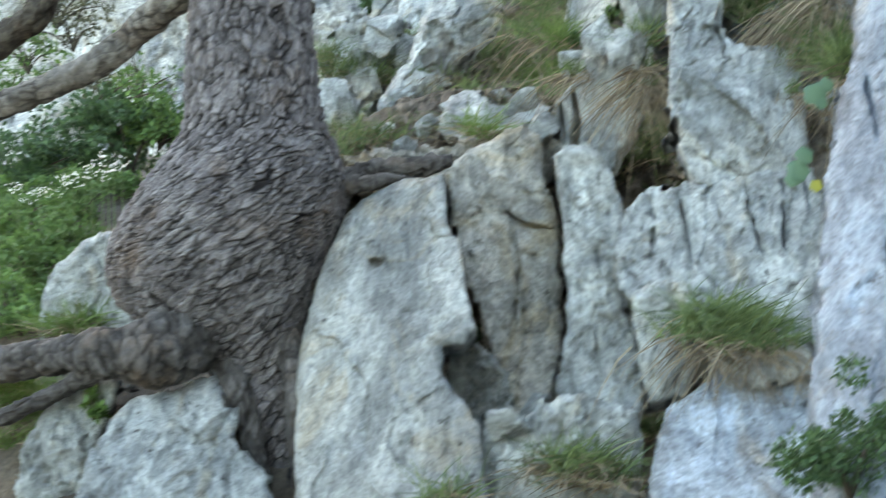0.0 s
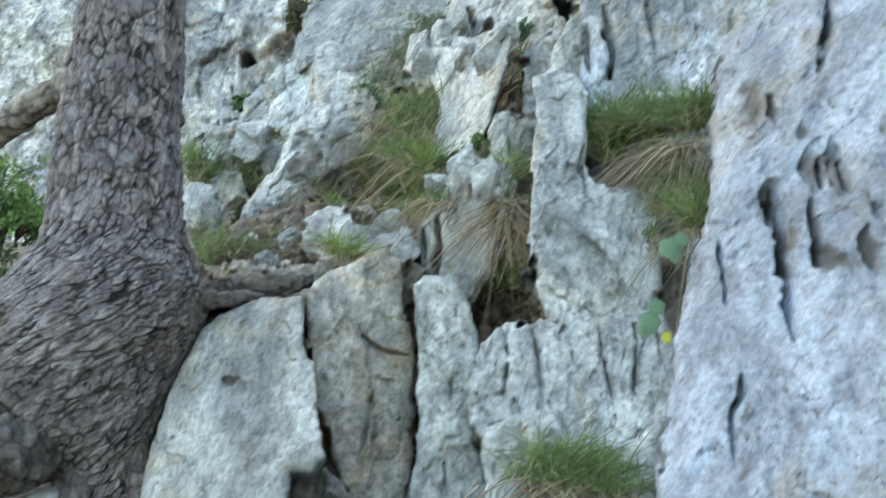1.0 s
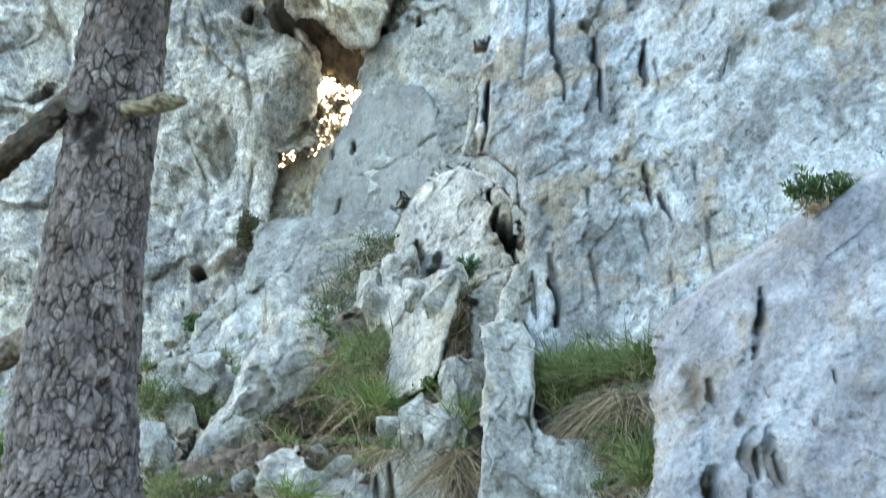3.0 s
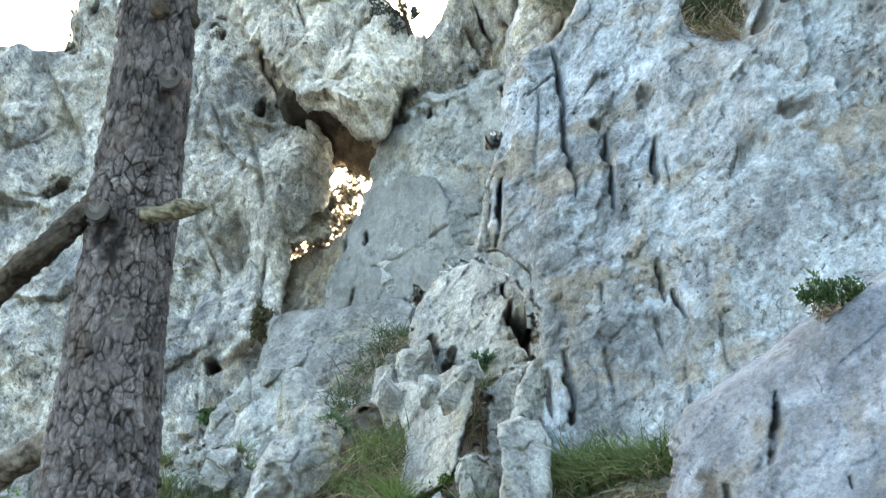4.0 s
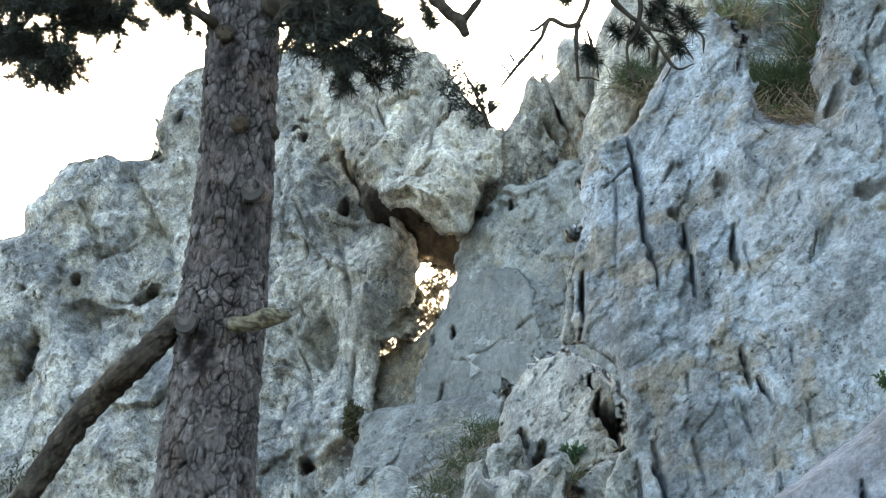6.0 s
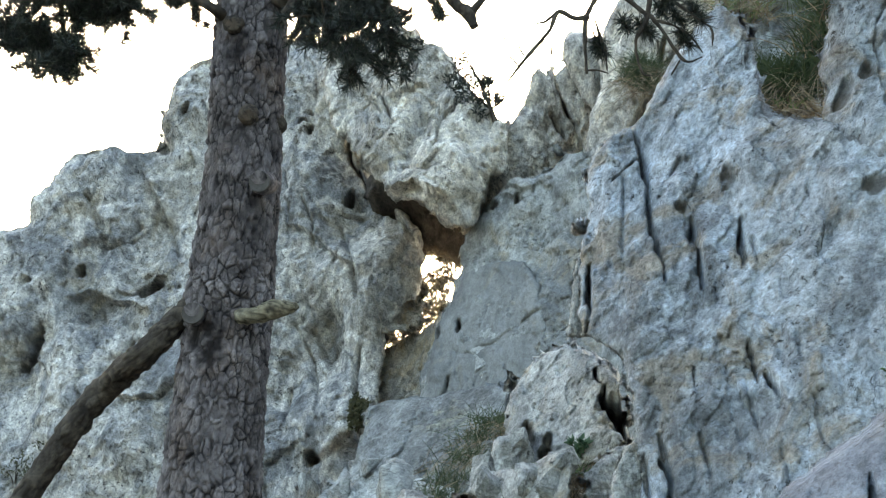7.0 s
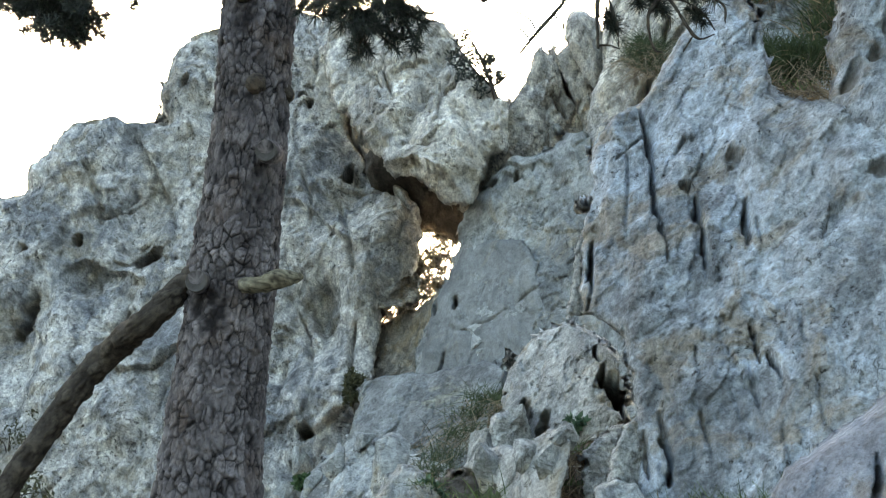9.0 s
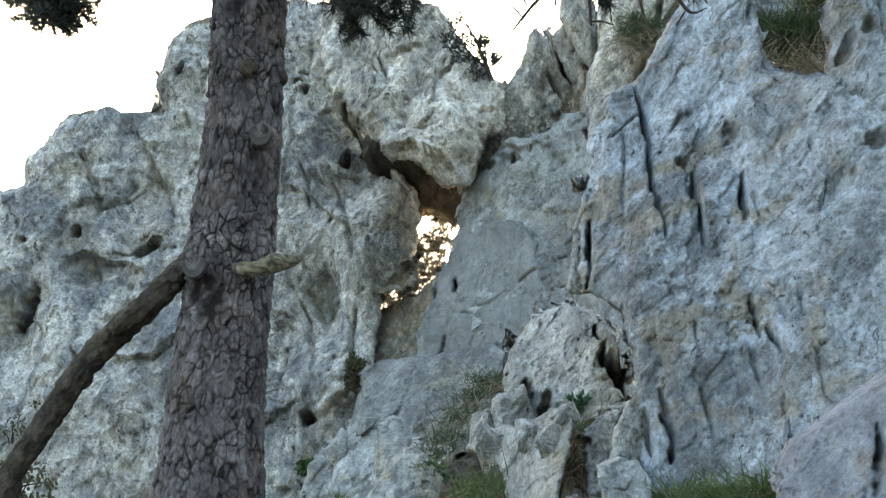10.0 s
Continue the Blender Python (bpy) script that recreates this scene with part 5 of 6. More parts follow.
part("limb", tube("limb", [(-1.432, 5.300, 2.729, 0.051), (-1.646, 5.500, 2.674, 0.053), (-1.819, 5.600, 2.581, 0.056), (-1.983, 5.600, 2.454, 0.052), (-2.149, 5.600, 2.387, 0.052), (-2.337, 5.600, 2.314, 0.048), (-2.526, 5.600, 2.262, 0.046), (-2.760, 5.600, 2.225, 0.042)], LIMB_PALE, 56, 0.01, 0.006, (0.05, 0.05, 0.05), 0.15, 11), pine, "pale lichened dead limb")
STUBS = [("stub", [(-1.343, 5.100, 3.455, 0.046), (-1.334, 4.980, 3.426, 0.041), (-1.331, 4.910, 3.410, 0.039)], BARK), ("stub", [(-1.139, 5.100, 3.932, 0.049), (-1.127, 4.980, 3.896, 0.041), (-1.125, 4.920, 3.878, 0.039)], BARK), ("knot", [(-1.200, 5.050, 4.179, 0.049), (-1.187, 4.970, 4.148, 0.037), (-1.182, 4.945, 4.139, 0.018)], BARK_DARK),
         ("knot", [(-1.132, 5.100, 4.176, 0.042), (-1.091, 5.080, 4.150, 0.030), (-1.070, 5.080, 4.143, 0.015)], BARK_DARK), ("broken_branch", [(-1.223, 5.050, 3.438, 0.026), (-1.132, 4.900, 3.395, 0.027), (-1.040, 4.860, 3.405, 0.031), (-0.982, 4.850, 3.409, 0.020), (-0.959, 4.850, 3.409, 0.005)], LICHEN),
         ("knot", [(-1.139, 5.100, 2.545, 0.038), (-1.099, 5.100, 2.545, 0.023), (-1.088, 5.100, 2.545, 0.015)], BARK_DARK), ("knot", [(-1.269, 5.060, 4.536, 0.053), (-1.255, 4.980, 4.502, 0.041), (-1.251, 4.945, 4.490, 0.022)], BARK_DARK)]
for name, pts, m_ in STUBS:
    st = part(name, tube(name, pts, m_, 28, 0.012, 0.003, (0.03, 0.03, 0.03), 0.15, 13), pine, "sawn branch stub" if name == "stub" else "")
    if name == "stub":
        q, r_ = np.array(pts[-1][:3]), pts[-1][3]
        ang = np.linspace(0, 2 * math.pi, 28, endpoint=False)
        rings = [np.stack([r_ * e * (1 + 0.04 * np.sin(ang * 3 + 7 * e)) * np.cos(ang), 0 * ang + d_, r_ * e * np.sin(ang)], 1) for e, d_ in ((1.0, 0.0), (0.93, -0.006), (0.8, -0.004), (0.45, 0.001), (0.03, 0.003))]
        i_ = np.arange(5 * 28).reshape(5, 28)
        j_ = np.roll(i_, -1, axis=1)
        part("cut_face", mesh_of("cut_face", np.vstack(rings) + q, np.stack([i_[:-1], i_[1:], j_[1:], j_[:-1]], -1).reshape(-1, 4), CUT, False), st, "grey weathered saw cut")


def needles(name, tips, material, per=70, length=0.075, seed=1, width=0.0018):
    """Needle brushes round the given twig ends (x, y, z, dx, dy, dz, size)."""
    rs = np.random.RandomState(seed)
    v, f = [], []
    for x, y, z, dx, dy, dz, s in tips:
        d = np.array([dx, dy, dz])
        d /= np.linalg.norm(d)
        for k in range(per):
            w = rs.normal(size=3)
            w /= np.linalg.norm(w)
            w = w + d * rs.uniform(0.0, 1.0)
            w /= np.linalg.norm(w)
            o = np.array([x, y, z]) - d * rs.uniform(0, 0.09) * s
            side = np.cross(w, rs.normal(size=3))
            side *= width / np.linalg.norm(side)
            ln = length * s * rs.uniform(0.6, 1.1)
            i = len(v)
            v += [o - side, o + side, o + w * ln]
            f.append((i, i + 1, i + 2))
    return mesh_of(name, v, f, material, False)


def foliage_branch(label, line, twig_n, reach, seed, needle_end=0.35, per=130, down=0.3, size=1.1):
    """A pine branch: the bough, side twigs, and needle brushes at the twig ends."""
    rs = np.random.RandomState(seed)
    br = part("branch", tube("branch", line, BARK_DARK, 12, 0.02, 0.002, (0.03, 0.03, 0.03), 0.15, seed), pine, label)
    s = spline(line, 60)
    tips = []
    for k in range(twig_n):
        i = int(rs.uniform(needle_end, 1.0) * 59) if k else 59
        o, r = s[i, :3], s[i, 3]
        fwd = s[min(59, i + 1), :3] - s[max(0, i - 1), :3]
        fwd /= np.linalg.norm(fwd)
        d = fwd * rs.uniform(0.3, 0.9) + rs.normal(size=3) * (0.65, 0.35, 0.65) + np.array([0, 0, -down * rs.uniform(0, 1)])
        d /= np.linalg.norm(d)
        ln = reach * rs.uniform(0.35, 1.0)
        mid = o + d * ln * 0.5 + rs.normal(size=3) * ln * 0.07
        end = o + d * ln + np.array([0, 0, 0.1 * ln])
        part("twig", tube("twig", [(*o, r * 0.6), (*mid, max(0.003, r * 0.35)), (*end, 0.0022)], BARK_DARK, 6, 0.03, 0.0, (0.03, 0.03, 0.03), 0.1), br)
        e = end - mid
        tips.append((*end, *e, size))
        if rs.rand() < 0.7:
            q = mid + rs.normal(size=3) * 0.04
            tips.append((*q, *(e + rs.normal(size=3) * 0.05), size * 0.9))
    part("needle_brush", needles("needle_brush", tips, NEEDLE, per, 0.072, seed), br, "dark green needle brushes")
    return br


foliage_branch("bough with dark needle brushes", [(-2.493, 4.700, 4.841, 0.021), (-2.230, 4.600, 4.664, 0.017), (-2.020, 4.600, 4.547, 0.014), (-1.857, 4.600, 4.476, 0.010), (-1.717, 4.600, 4.438, 0.007), (-1.599, 4.600, 4.422, 0.005)], 46, 0.17, 21, 0.2, size=0.8)
foliage_branch("bough with dark needle brushes", [(-2.326, 4.600, 4.432, 0.014), (-2.126, 4.600, 4.403, 0.010), (-1.964, 4.600, 4.354, 0.009), (-1.844, 4.600, 4.307, 0.007), (-1.764, 4.600, 4.283, 0.005)], 34, 0.14, 22, 0.25, size=0.8)
foliage_branch("bough with dark needle brushes", [(-2.212, 4.700, 4.918, 0.016), (-1.993, 4.700, 4.750, 0.012), (-1.822, 4.700, 4.632, 0.011), (-1.696, 4.700, 4.550, 0.007), (-1.593, 4.700, 4.492, 0.005)], 40, 0.16, 26, 0.25, size=0.8)
foliage_branch("bough with dark needle brushes", [(-2.387, 4.6, 4.633, 0.018), (-2.105, 4.6, 4.431, 0.014), (-1.918, 4.6, 4.331, 0.01), (-1.796, 4.6, 4.271, 0.007), (-1.734, 4.6, 4.236, 0.004)], 44, 0.16, 28, 0.3, size=0.8)
foliage_branch("bough with dark needle brushes", [(-2.239, 4.6, 4.563, 0.018), (-1.911, 4.6, 4.467, 0.014), (-1.73, 4.6, 4.419, 0.01), (-1.612, 4.6, 4.407, 0.007), (-1.543, 4.6, 4.401, 0.004)], 34, 0.13, 29, 0.3, down=0.1, size=0.8)
foliage_branch("short bough on the trunk", [(-1.293, 5.050, 4.555, 0.028), (-1.337, 4.950, 4.563, 0.020), (-1.414, 5.000, 4.626, 0.013), (-1.468, 5.000, 4.661, 0.009), (-1.511, 5.000, 4.685, 0.007)], 22, 0.12, 23, 0.45, size=0.8)
foliage_branch("bough with dark needle brushes across the tower", [(-1.165, 5.100, 4.669, 0.057), (-0.981, 4.900, 4.589, 0.048), (-0.844, 4.800, 4.562, 0.039), (-0.725, 4.800, 4.600, 0.029), (-0.567, 4.800, 4.648, 0.022), (-0.448, 4.800, 4.686, 0.014)], 56, 0.26, 24, 0.15, down=1.3, size=0.8)
foliage_branch("hanging bough with needle brushes", [(-1.042, 5.000, 4.683, 0.017), (-0.920, 4.800, 4.446, 0.011), (-0.807, 4.600, 4.264, 0.009), (-0.731, 4.600, 4.189, 0.005)], 40, 0.16, 25, 0.2, down=0.5, size=0.8)
foliage_branch("hanging bough with needle brushes", [(-0.861, 4.900, 4.669, 0.015), (-0.763, 4.800, 4.504, 0.011), (-0.676, 4.600, 4.320, 0.009), (-0.647, 4.600, 4.247, 0.005)], 30, 0.14, 27, 0.2, down=0.5, size=0.8)
# boughs above the view, added to shade the upper trunk
UNSEEN_BOUGHS = [(5.3, 200, 1.5), (5.5, 320, 1.4), (5.9, 250, 1.4), (6.4, 60, 1.2), (7.0, 170, 0.9), (7.6, 300, 0.7)]
for k, (z_, a_, r_) in enumerate(UNSEEN_BOUGHS):
    ca, sa = math.cos(radians(a_)) * r_, math.sin(radians(a_)) * r_
    foliage_branch("unseen upper bough added for shade", [(-1.21, 5.1, z_, 0.04), (-1.21 + ca * 0.4, 5.1 + sa * 0.4, z_ + 0.18, 0.03), (-1.21 + ca * 0.75, 5.1 + sa * 0.75, z_ + 0.26, 0.018), (-1.21 + ca, 5.1 + sa, z_ + 0.3, 0.006)], 30, 0.34, 60 + k, 0.3, 110, 0.2)
part("branch", tube("branch", [(-0.881, 5.000, 4.928, 0.041), (-0.654, 4.700, 4.621, 0.033), (-0.507, 4.600, 4.468, 0.028), (-0.432, 4.600, 4.381, 0.022), (-0.385, 4.600, 4.338, 0.021), (-0.363, 4.600, 4.286, 0.017)], BARK_DARK, 20, 0.015, 0.003, (0.03, 0.03, 0.03), 0.2, 31), pine, "broken bare branch")
part("branch", tube("branch", [(-0.376, 4.600, 4.332, 0.014), (-0.347, 4.600, 4.371, 0.014), (-0.319, 4.600, 4.418, 0.012), (-0.299, 4.600, 4.490, 0.012)], BARK_DARK, 12, 0.015, 0.002, (0.03, 0.03, 0.03), 0.2, 32), pine)
DROOP = [[(0.096, 4.300, 4.575, 0.010), (0.064, 4.300, 4.378, 0.009), (0.037, 4.300, 4.243, 0.008), (0.005, 4.300, 4.168, 0.008), (-0.002, 4.300, 4.092, 0.007), (0.002, 4.300, 3.978, 0.005)], [(0.014, 4.300, 4.167, 0.009), (-0.030, 4.300, 4.162, 0.008), (-0.082, 4.300, 4.187, 0.008), (-0.109, 4.300, 4.125, 0.007), (-0.162, 4.300, 4.060, 0.006), (-0.198, 4.300, 4.015, 0.005), (-0.242, 4.300, 3.954, 0.003)],
         [(-0.090, 4.300, 4.181, 0.005), (-0.126, 4.300, 4.154, 0.004), (-0.170, 4.300, 4.148, 0.002)], [(-0.189, 4.300, 4.043, 0.003), (-0.214, 4.300, 4.082, 0.003), (-0.283, 4.300, 4.119, 0.002)], [(-0.207, 4.300, 4.009, 0.003), (-0.232, 4.300, 4.041, 0.003), (-0.275, 4.300, 4.065, 0.002)], [(-0.131, 4.300, 4.082, 0.003), (-0.107, 4.300, 4.073, 0.002), (-0.104, 4.300, 4.043, 0.003)],
         [(0.028, 4.300, 4.167, 0.005), (0.043, 4.300, 4.109, 0.005), (0.059, 4.300, 4.051, 0.005), (0.064, 4.300, 3.985, 0.003)], [(0.000, 4.300, 3.988, 0.004), (0.034, 4.300, 3.987, 0.003), (0.068, 4.300, 3.976, 0.002)],
         [(0.222, 4.300, 4.609, 0.012), (0.195, 4.300, 4.372, 0.010), (0.198, 4.300, 4.217, 0.009), (0.183, 4.300, 4.141, 0.008), (0.153, 4.300, 4.085, 0.006), (0.160, 4.300, 4.010, 0.005), (0.173, 4.300, 3.972, 0.004), (0.196, 4.300, 3.965, 0.003)], [(0.107, 4.300, 4.376, 0.012), (0.112, 4.300, 4.259, 0.011), (0.145, 4.300, 4.210, 0.009), (0.187, 4.300, 4.169, 0.007)],
         [(0.196, 4.300, 4.169, 0.007), (0.237, 4.300, 4.110, 0.006), (0.268, 4.300, 4.052, 0.006), (0.304, 4.300, 4.008, 0.005), (0.352, 4.300, 4.021, 0.003)], [(0.204, 4.300, 4.150, 0.005), (0.272, 4.300, 4.128, 0.004), (0.321, 4.300, 4.088, 0.004), (0.353, 4.300, 4.036, 0.003)], [(0.224, 4.300, 4.235, 0.005), (0.292, 4.300, 4.194, 0.005), (0.350, 4.300, 4.143, 0.004), (0.383, 4.300, 4.113, 0.004), (0.385, 4.300, 4.057, 0.003)],
         [(0.350, 4.300, 4.143, 0.003), (0.376, 4.300, 4.152, 0.003), (0.393, 4.300, 4.155, 0.002)], [(0.218, 4.300, 4.083, 0.003), (0.220, 4.300, 4.045, 0.003), (0.213, 4.300, 4.030, 0.002)], [(0.284, 4.300, 4.014, 0.003), (0.269, 4.300, 3.987, 0.003), (0.256, 4.300, 3.965, 0.002)], [(-0.113, 4.300, 4.347, 0.004), (-0.124, 4.300, 4.270, 0.003), (-0.139, 4.300, 4.224, 0.002)]]
for k, line in enumerate(DROOP):
    part("twig", tube("twig", line, BARK_DARK, 10, 0.012, 0.0015, (0.03, 0.03, 0.03), 0.25, 40 + k), pine, "bare drooping twig")
BRUSH = [(-0.028, 4.300, 4.242), (0.130, 4.300, 4.120), (0.181, 4.300, 4.107), (0.202, 4.300, 4.098), (0.275, 4.300, 4.213), (0.334, 4.300, 4.173), (0.304, 4.300, 4.075), (0.317, 4.300, 4.060), (0.239, 4.300, 4.167), (0.293, 4.300, 4.136), (0.045, 4.300, 4.061), (0.053, 4.300, 4.037), (0.358, 4.300, 4.134), (0.257, 4.300, 4.195), (-0.445, 4.300, 4.177), (-0.450, 4.300, 4.191)]
part("needle_brush", needles("needle_brush", [(*p, 0.1, -0.2, -0.3, 0.8) for p in BRUSH], NEEDLE, 200, 0.075, 51), pine, "dark needle brushes on drooping twigs")


# ---- grass, weeds and shrubs ----
def blades(name, base, n, length, spread, material, seed, lean=(0.0, -0.25, 0.0), droop=0.5, width=0.0028, up=1.0):
    rs = np.random.RandomState(seed)
    v, f = [], []
    for k in range(n):
        o = np.array(base) + rs.normal(size=3) * np.array(spread) * 0.5
        d = np.array([rs.normal() * 0.5, rs.normal() * 0.35, up * rs.uniform(0.5, 1.1)]) + np.array(lean)
        d /= np.linalg.norm(d)
        ln = length * rs.uniform(0.45, 1.1)
        side = np.cross(d, [rs.normal() * 0.5, 1, rs.normal() * 0.3])
        side *= width * rs.uniform(0.7, 1.2) / np.linalg.norm(side)
        out = np.array([d[0], d[1], 0]) + rs.normal(size=3) * 0.15
        bend = rs.uniform(0.3, 1.5)
        i = len(v)
        for t in (0, 0.35, 0.7, 1.0):
            c = o + d * ln * t + (out * 0.4 + np.array([0, 0, -droop])) * ln * t * t * bend
            w = side * (1 - 0.8 * t)
            v += [c - w, c + w]
        for q in range(3):
            f.append((i + 2 * q, i + 2 * q + 1, i + 2 * q + 3, i + 2 * q + 2))
    return mesh_of(name, v, f, material, False)


def tuft(label, at, w, h, n_green, n_dry, seed, fresh=False, hang=0.0, flat=0.5):
    """A tussock: green blades standing, straw hanging below and round them."""
    t = tagged(new("grass_tuft"), label, "grass", "tussocks on the cliff")
    t.location = at
    if n_green:
        part("blade_clump", blades("blade_clump", (0, 0, 0), n_green, h, (w * 0.8, w * flat, h * 0.12), BLADE_BRIGHT if fresh else BLADE_SHADED if "dark" in label else BLADE, seed), t, "green blades")
    if n_dry:
        part("straw_clump", blades("straw_clump", (0, -0.01, -0.01), n_dry, max(h, hang), (w, w * flat, h * 0.15), STRAW, seed + 1, (-0.2 + 0.1 * (seed % 5), -0.4, -0.25 if hang else 0.0), 1.0 if hang else 0.7, 0.0026, 0.2 if hang else 0.6), t, "dry hanging straw")
    return t


TUFTS = [
    ("green and straw tussock in a gully", [(0.107, 4.225, 1.518), (0.178, 4.231, 1.54), (0.232, 4.181, 1.505), (0.144, 4.262, 1.561)], 0.12, 0.15, 130, 50, 0.13),
    ("tussock at the foot of the blocks", [(-0.214, 4.066, 1.204), (-0.174, 4.105, 1.173)], 0.12, 0.16, 120, 60, 0),
    ("green tuft between blocks", [(-0.019, 5.303, 1.194)], 0.08, 0.14, 120, 30, 0),
    ("small tuft at the block edge", [(-0.522, 3.974, 1.128)], 0.08, 0.14, 60, 40, 0),
    ("yellowish grass beside the trunk", [(-2.055, 5.703, 1.526), (-2.116, 5.699, 1.506)], 0.10, 0.16, 120, 30, 0),
    ("mixed tussock of green blades and straw on the terrace", [(-0.813, 9.079, 3.025), (-0.721, 9.131, 3.133), (-0.499, 6.846, 2.861), (-0.768, 8.981, 2.919), (-0.902, 9.028, 2.976), (-0.486, 6.698, 2.704), (-0.837, 8.918, 2.846), (-0.476, 6.922, 2.936)], 0.13, 0.19, 90, 55, 0.16),
    ("fresh yellow-green spiky tuft on the terrace", [(-0.59, 8.814, 2.851), (-0.647, 8.79, 2.799), (-0.397, 6.526, 2.639)], 0.08, 0.2, 85, 10, 0),
    ("sparse grass and straw on the terrace", [(-1.08, 8.519, 2.729), (-0.782, 6.921, 2.518), (-1.052, 7.655, 2.684), (-0.29, 5.798, 2.416), (-0.566, 6.974, 2.518)], 0.14, 0.12, 30, 50, 0.14),
    ("soft green grass behind the tree", [(-1.697, 8.392, 2.866), (-2.892, 14.161, 3.748), (-1.633, 8.389, 2.809), (-2.441, 13.777, 3.24), (-1.47, 8.409, 2.765), (-1.606, 8.425, 2.761)], 0.13, 0.22, 110, 20, 0),
    ("green strip of grass beside a rib", [(-1.766, 11.256, 3.455), (-1.677, 10.984, 3.302), (-1.735, 11.024, 3.227)], 0.09, 0.2, 70, 20, 0),
    ("thin grass at the foot of a rib", [(-1.191, 6.33, 2.223), (-1.228, 6.285, 2.174), (-1.181, 6.429, 2.275), (-1.111, 6.437, 2.261)], 0.12, 0.16, 45, 20, 0),
    ("thin dark grass along the ledge", [(-0.974, 11.068, 3.858), (-0.882, 11.174, 4.043), (-0.799, 11.307, 4.207), (-1.055, 10.872, 3.713), (-0.709, 11.381, 4.338)], 0.2, 0.28, 85, 60, 0.24),
    ("small yellowish tuft between stones", [(-0.665, 5.96, 2.243), (-0.619, 5.776, 2.2)], 0.07, 0.14, 60, 25, 0),
    ("small green tuft on the terrace", [(-0.385, 6.133, 2.388), (-0.477, 6.772, 2.815), (-0.807, 7.844, 3.178)], 0.07, 0.09, 60, 10, 0),
    ("straw hanging from a crack", [(-0.073, 9.532, 3.628), (-0.086, 6.789, 3.025), (-0.052, 6.897, 3.195)], 0.06, 0.15, 15, 60, 0.2),
    ("upright green tuft over straw", [(-0.07, 5.543, 2.476), (-0.038, 5.968, 2.546)], 0.05, 0.17, 50, 10, 0),
    ("long straw hanging in a cleft", [(-0.043, 5.539, 2.402), (-0.056, 5.551, 2.34), (-0.021, 6.681, 2.358), (-0.078, 5.582, 2.303), (-0.036, 6.511, 2.292)], 0.06, 0.1, 12, 60, 0.2),
    ("green tuft in the cleft beside the rib", [(-0.124, 6.319, 2.183), (-0.055, 6.279, 2.141), (-0.011, 6.44, 2.233)], 0.08, 0.14, 80, 30, 0.12),
    ("dense blue-green tussock on a rock step", [(0.234, 5.718, 2.631), (0.268, 5.711, 2.687), (0.325, 5.602, 2.62), (0.38, 5.561, 2.669), (0.444, 5.501, 2.675), (0.504, 5.413, 2.658), (0.556, 5.358, 2.652), (0.591, 5.341, 2.688), (0.297, 5.605, 2.569), (0.352, 5.582, 2.653), (0.416, 5.504, 2.635)], 0.07, 0.2, 110, 6, 0),
    ("brown straw hanging under the tussock", [(0.361, 5.506, 2.531), (0.416, 5.484, 2.569), (0.468, 5.414, 2.582), (0.519, 5.356, 2.597), (0.317, 5.57, 2.5), (0.279, 5.587, 2.477), (0.441, 5.417, 2.537), (0.5, 5.341, 2.544)], 0.07, 0.11, 6, 80, 0.19),
    ("tall green blades at the pillar edge", [(0.533, 5.236, 2.321), (0.516, 5.266, 2.379), (0.5, 5.302, 2.419), (0.558, 5.218, 2.352), (0.492, 4.7, 2.247), (0.525, 4.7, 2.27)], 0.05, 0.2, 60, 15, 0.1),
    ("brown grass in the gully beside the pillar", [(0.397, 5.123, 2.252), (0.424, 5.27, 2.375), (0.478, 5.206, 2.21)], 0.06, 0.1, 25, 40, 0.12),
    ("large dark tussock in the recess", [(1.066, 8.211, 5.518), (1.127, 8.18, 5.57), (1.189, 8.2, 5.533), (1.253, 8.181, 5.635), (1.028, 8.238, 5.622), (1.123, 8.194, 5.465)], 0.16, 0.26, 260, 50, 0.16),
    ("dark green grass up the back of the recess", [(1.032, 6.451, 4.995), (1.32, 8.197, 5.914), (0.99, 5.964, 4.96), (1.285, 8.211, 5.859)], 0.12, 0.24, 110, 20, 0),
    ("brown straw below the recess tussock", [(1.079, 8.224, 5.445), (0.938, 6.627, 4.792), (1.242, 8.177, 5.439)], 0.12, 0.1, 8, 50, 0.12),
    ("dark green tuft hanging in the gully under the shoulder", [(0.457, 12.526, 7.63), (0.399, 12.561, 7.542), (0.549, 12.471, 7.531), (0.517, 12.49, 7.39), (0.444, 12.534, 7.462)], 0.14, 0.24, 120, 40, 0.2),
    ("dry grass on the wall top", [(0.78, 7.11, 5.511), (0.847, 8.262, 6.098), (0.947, 8.192, 5.998)], 0.12, 0.2, 45, 45, 0),
    ("fresh green grass beside the root", [(-2.152, 5.25, 1.27), (-2.093, 5.25, 1.224), (-2.16, 5.25, 1.139), (-2.064, 5.25, 1.28), (-2.123, 5.25, 1.326), (-2.2, 5.25, 1.232)], 0.14, 0.16, 110, 20, 0),
]
seed = 100
for label, spots, w, h, ng, nd, hang in TUFTS:
    for p in spots:
        seed += 3
        tuft(label, p, w, h * 1.1, int(ng * 1.3), int(nd * 1.3), seed, "fresh" in label or "yellowish" in label, hang)


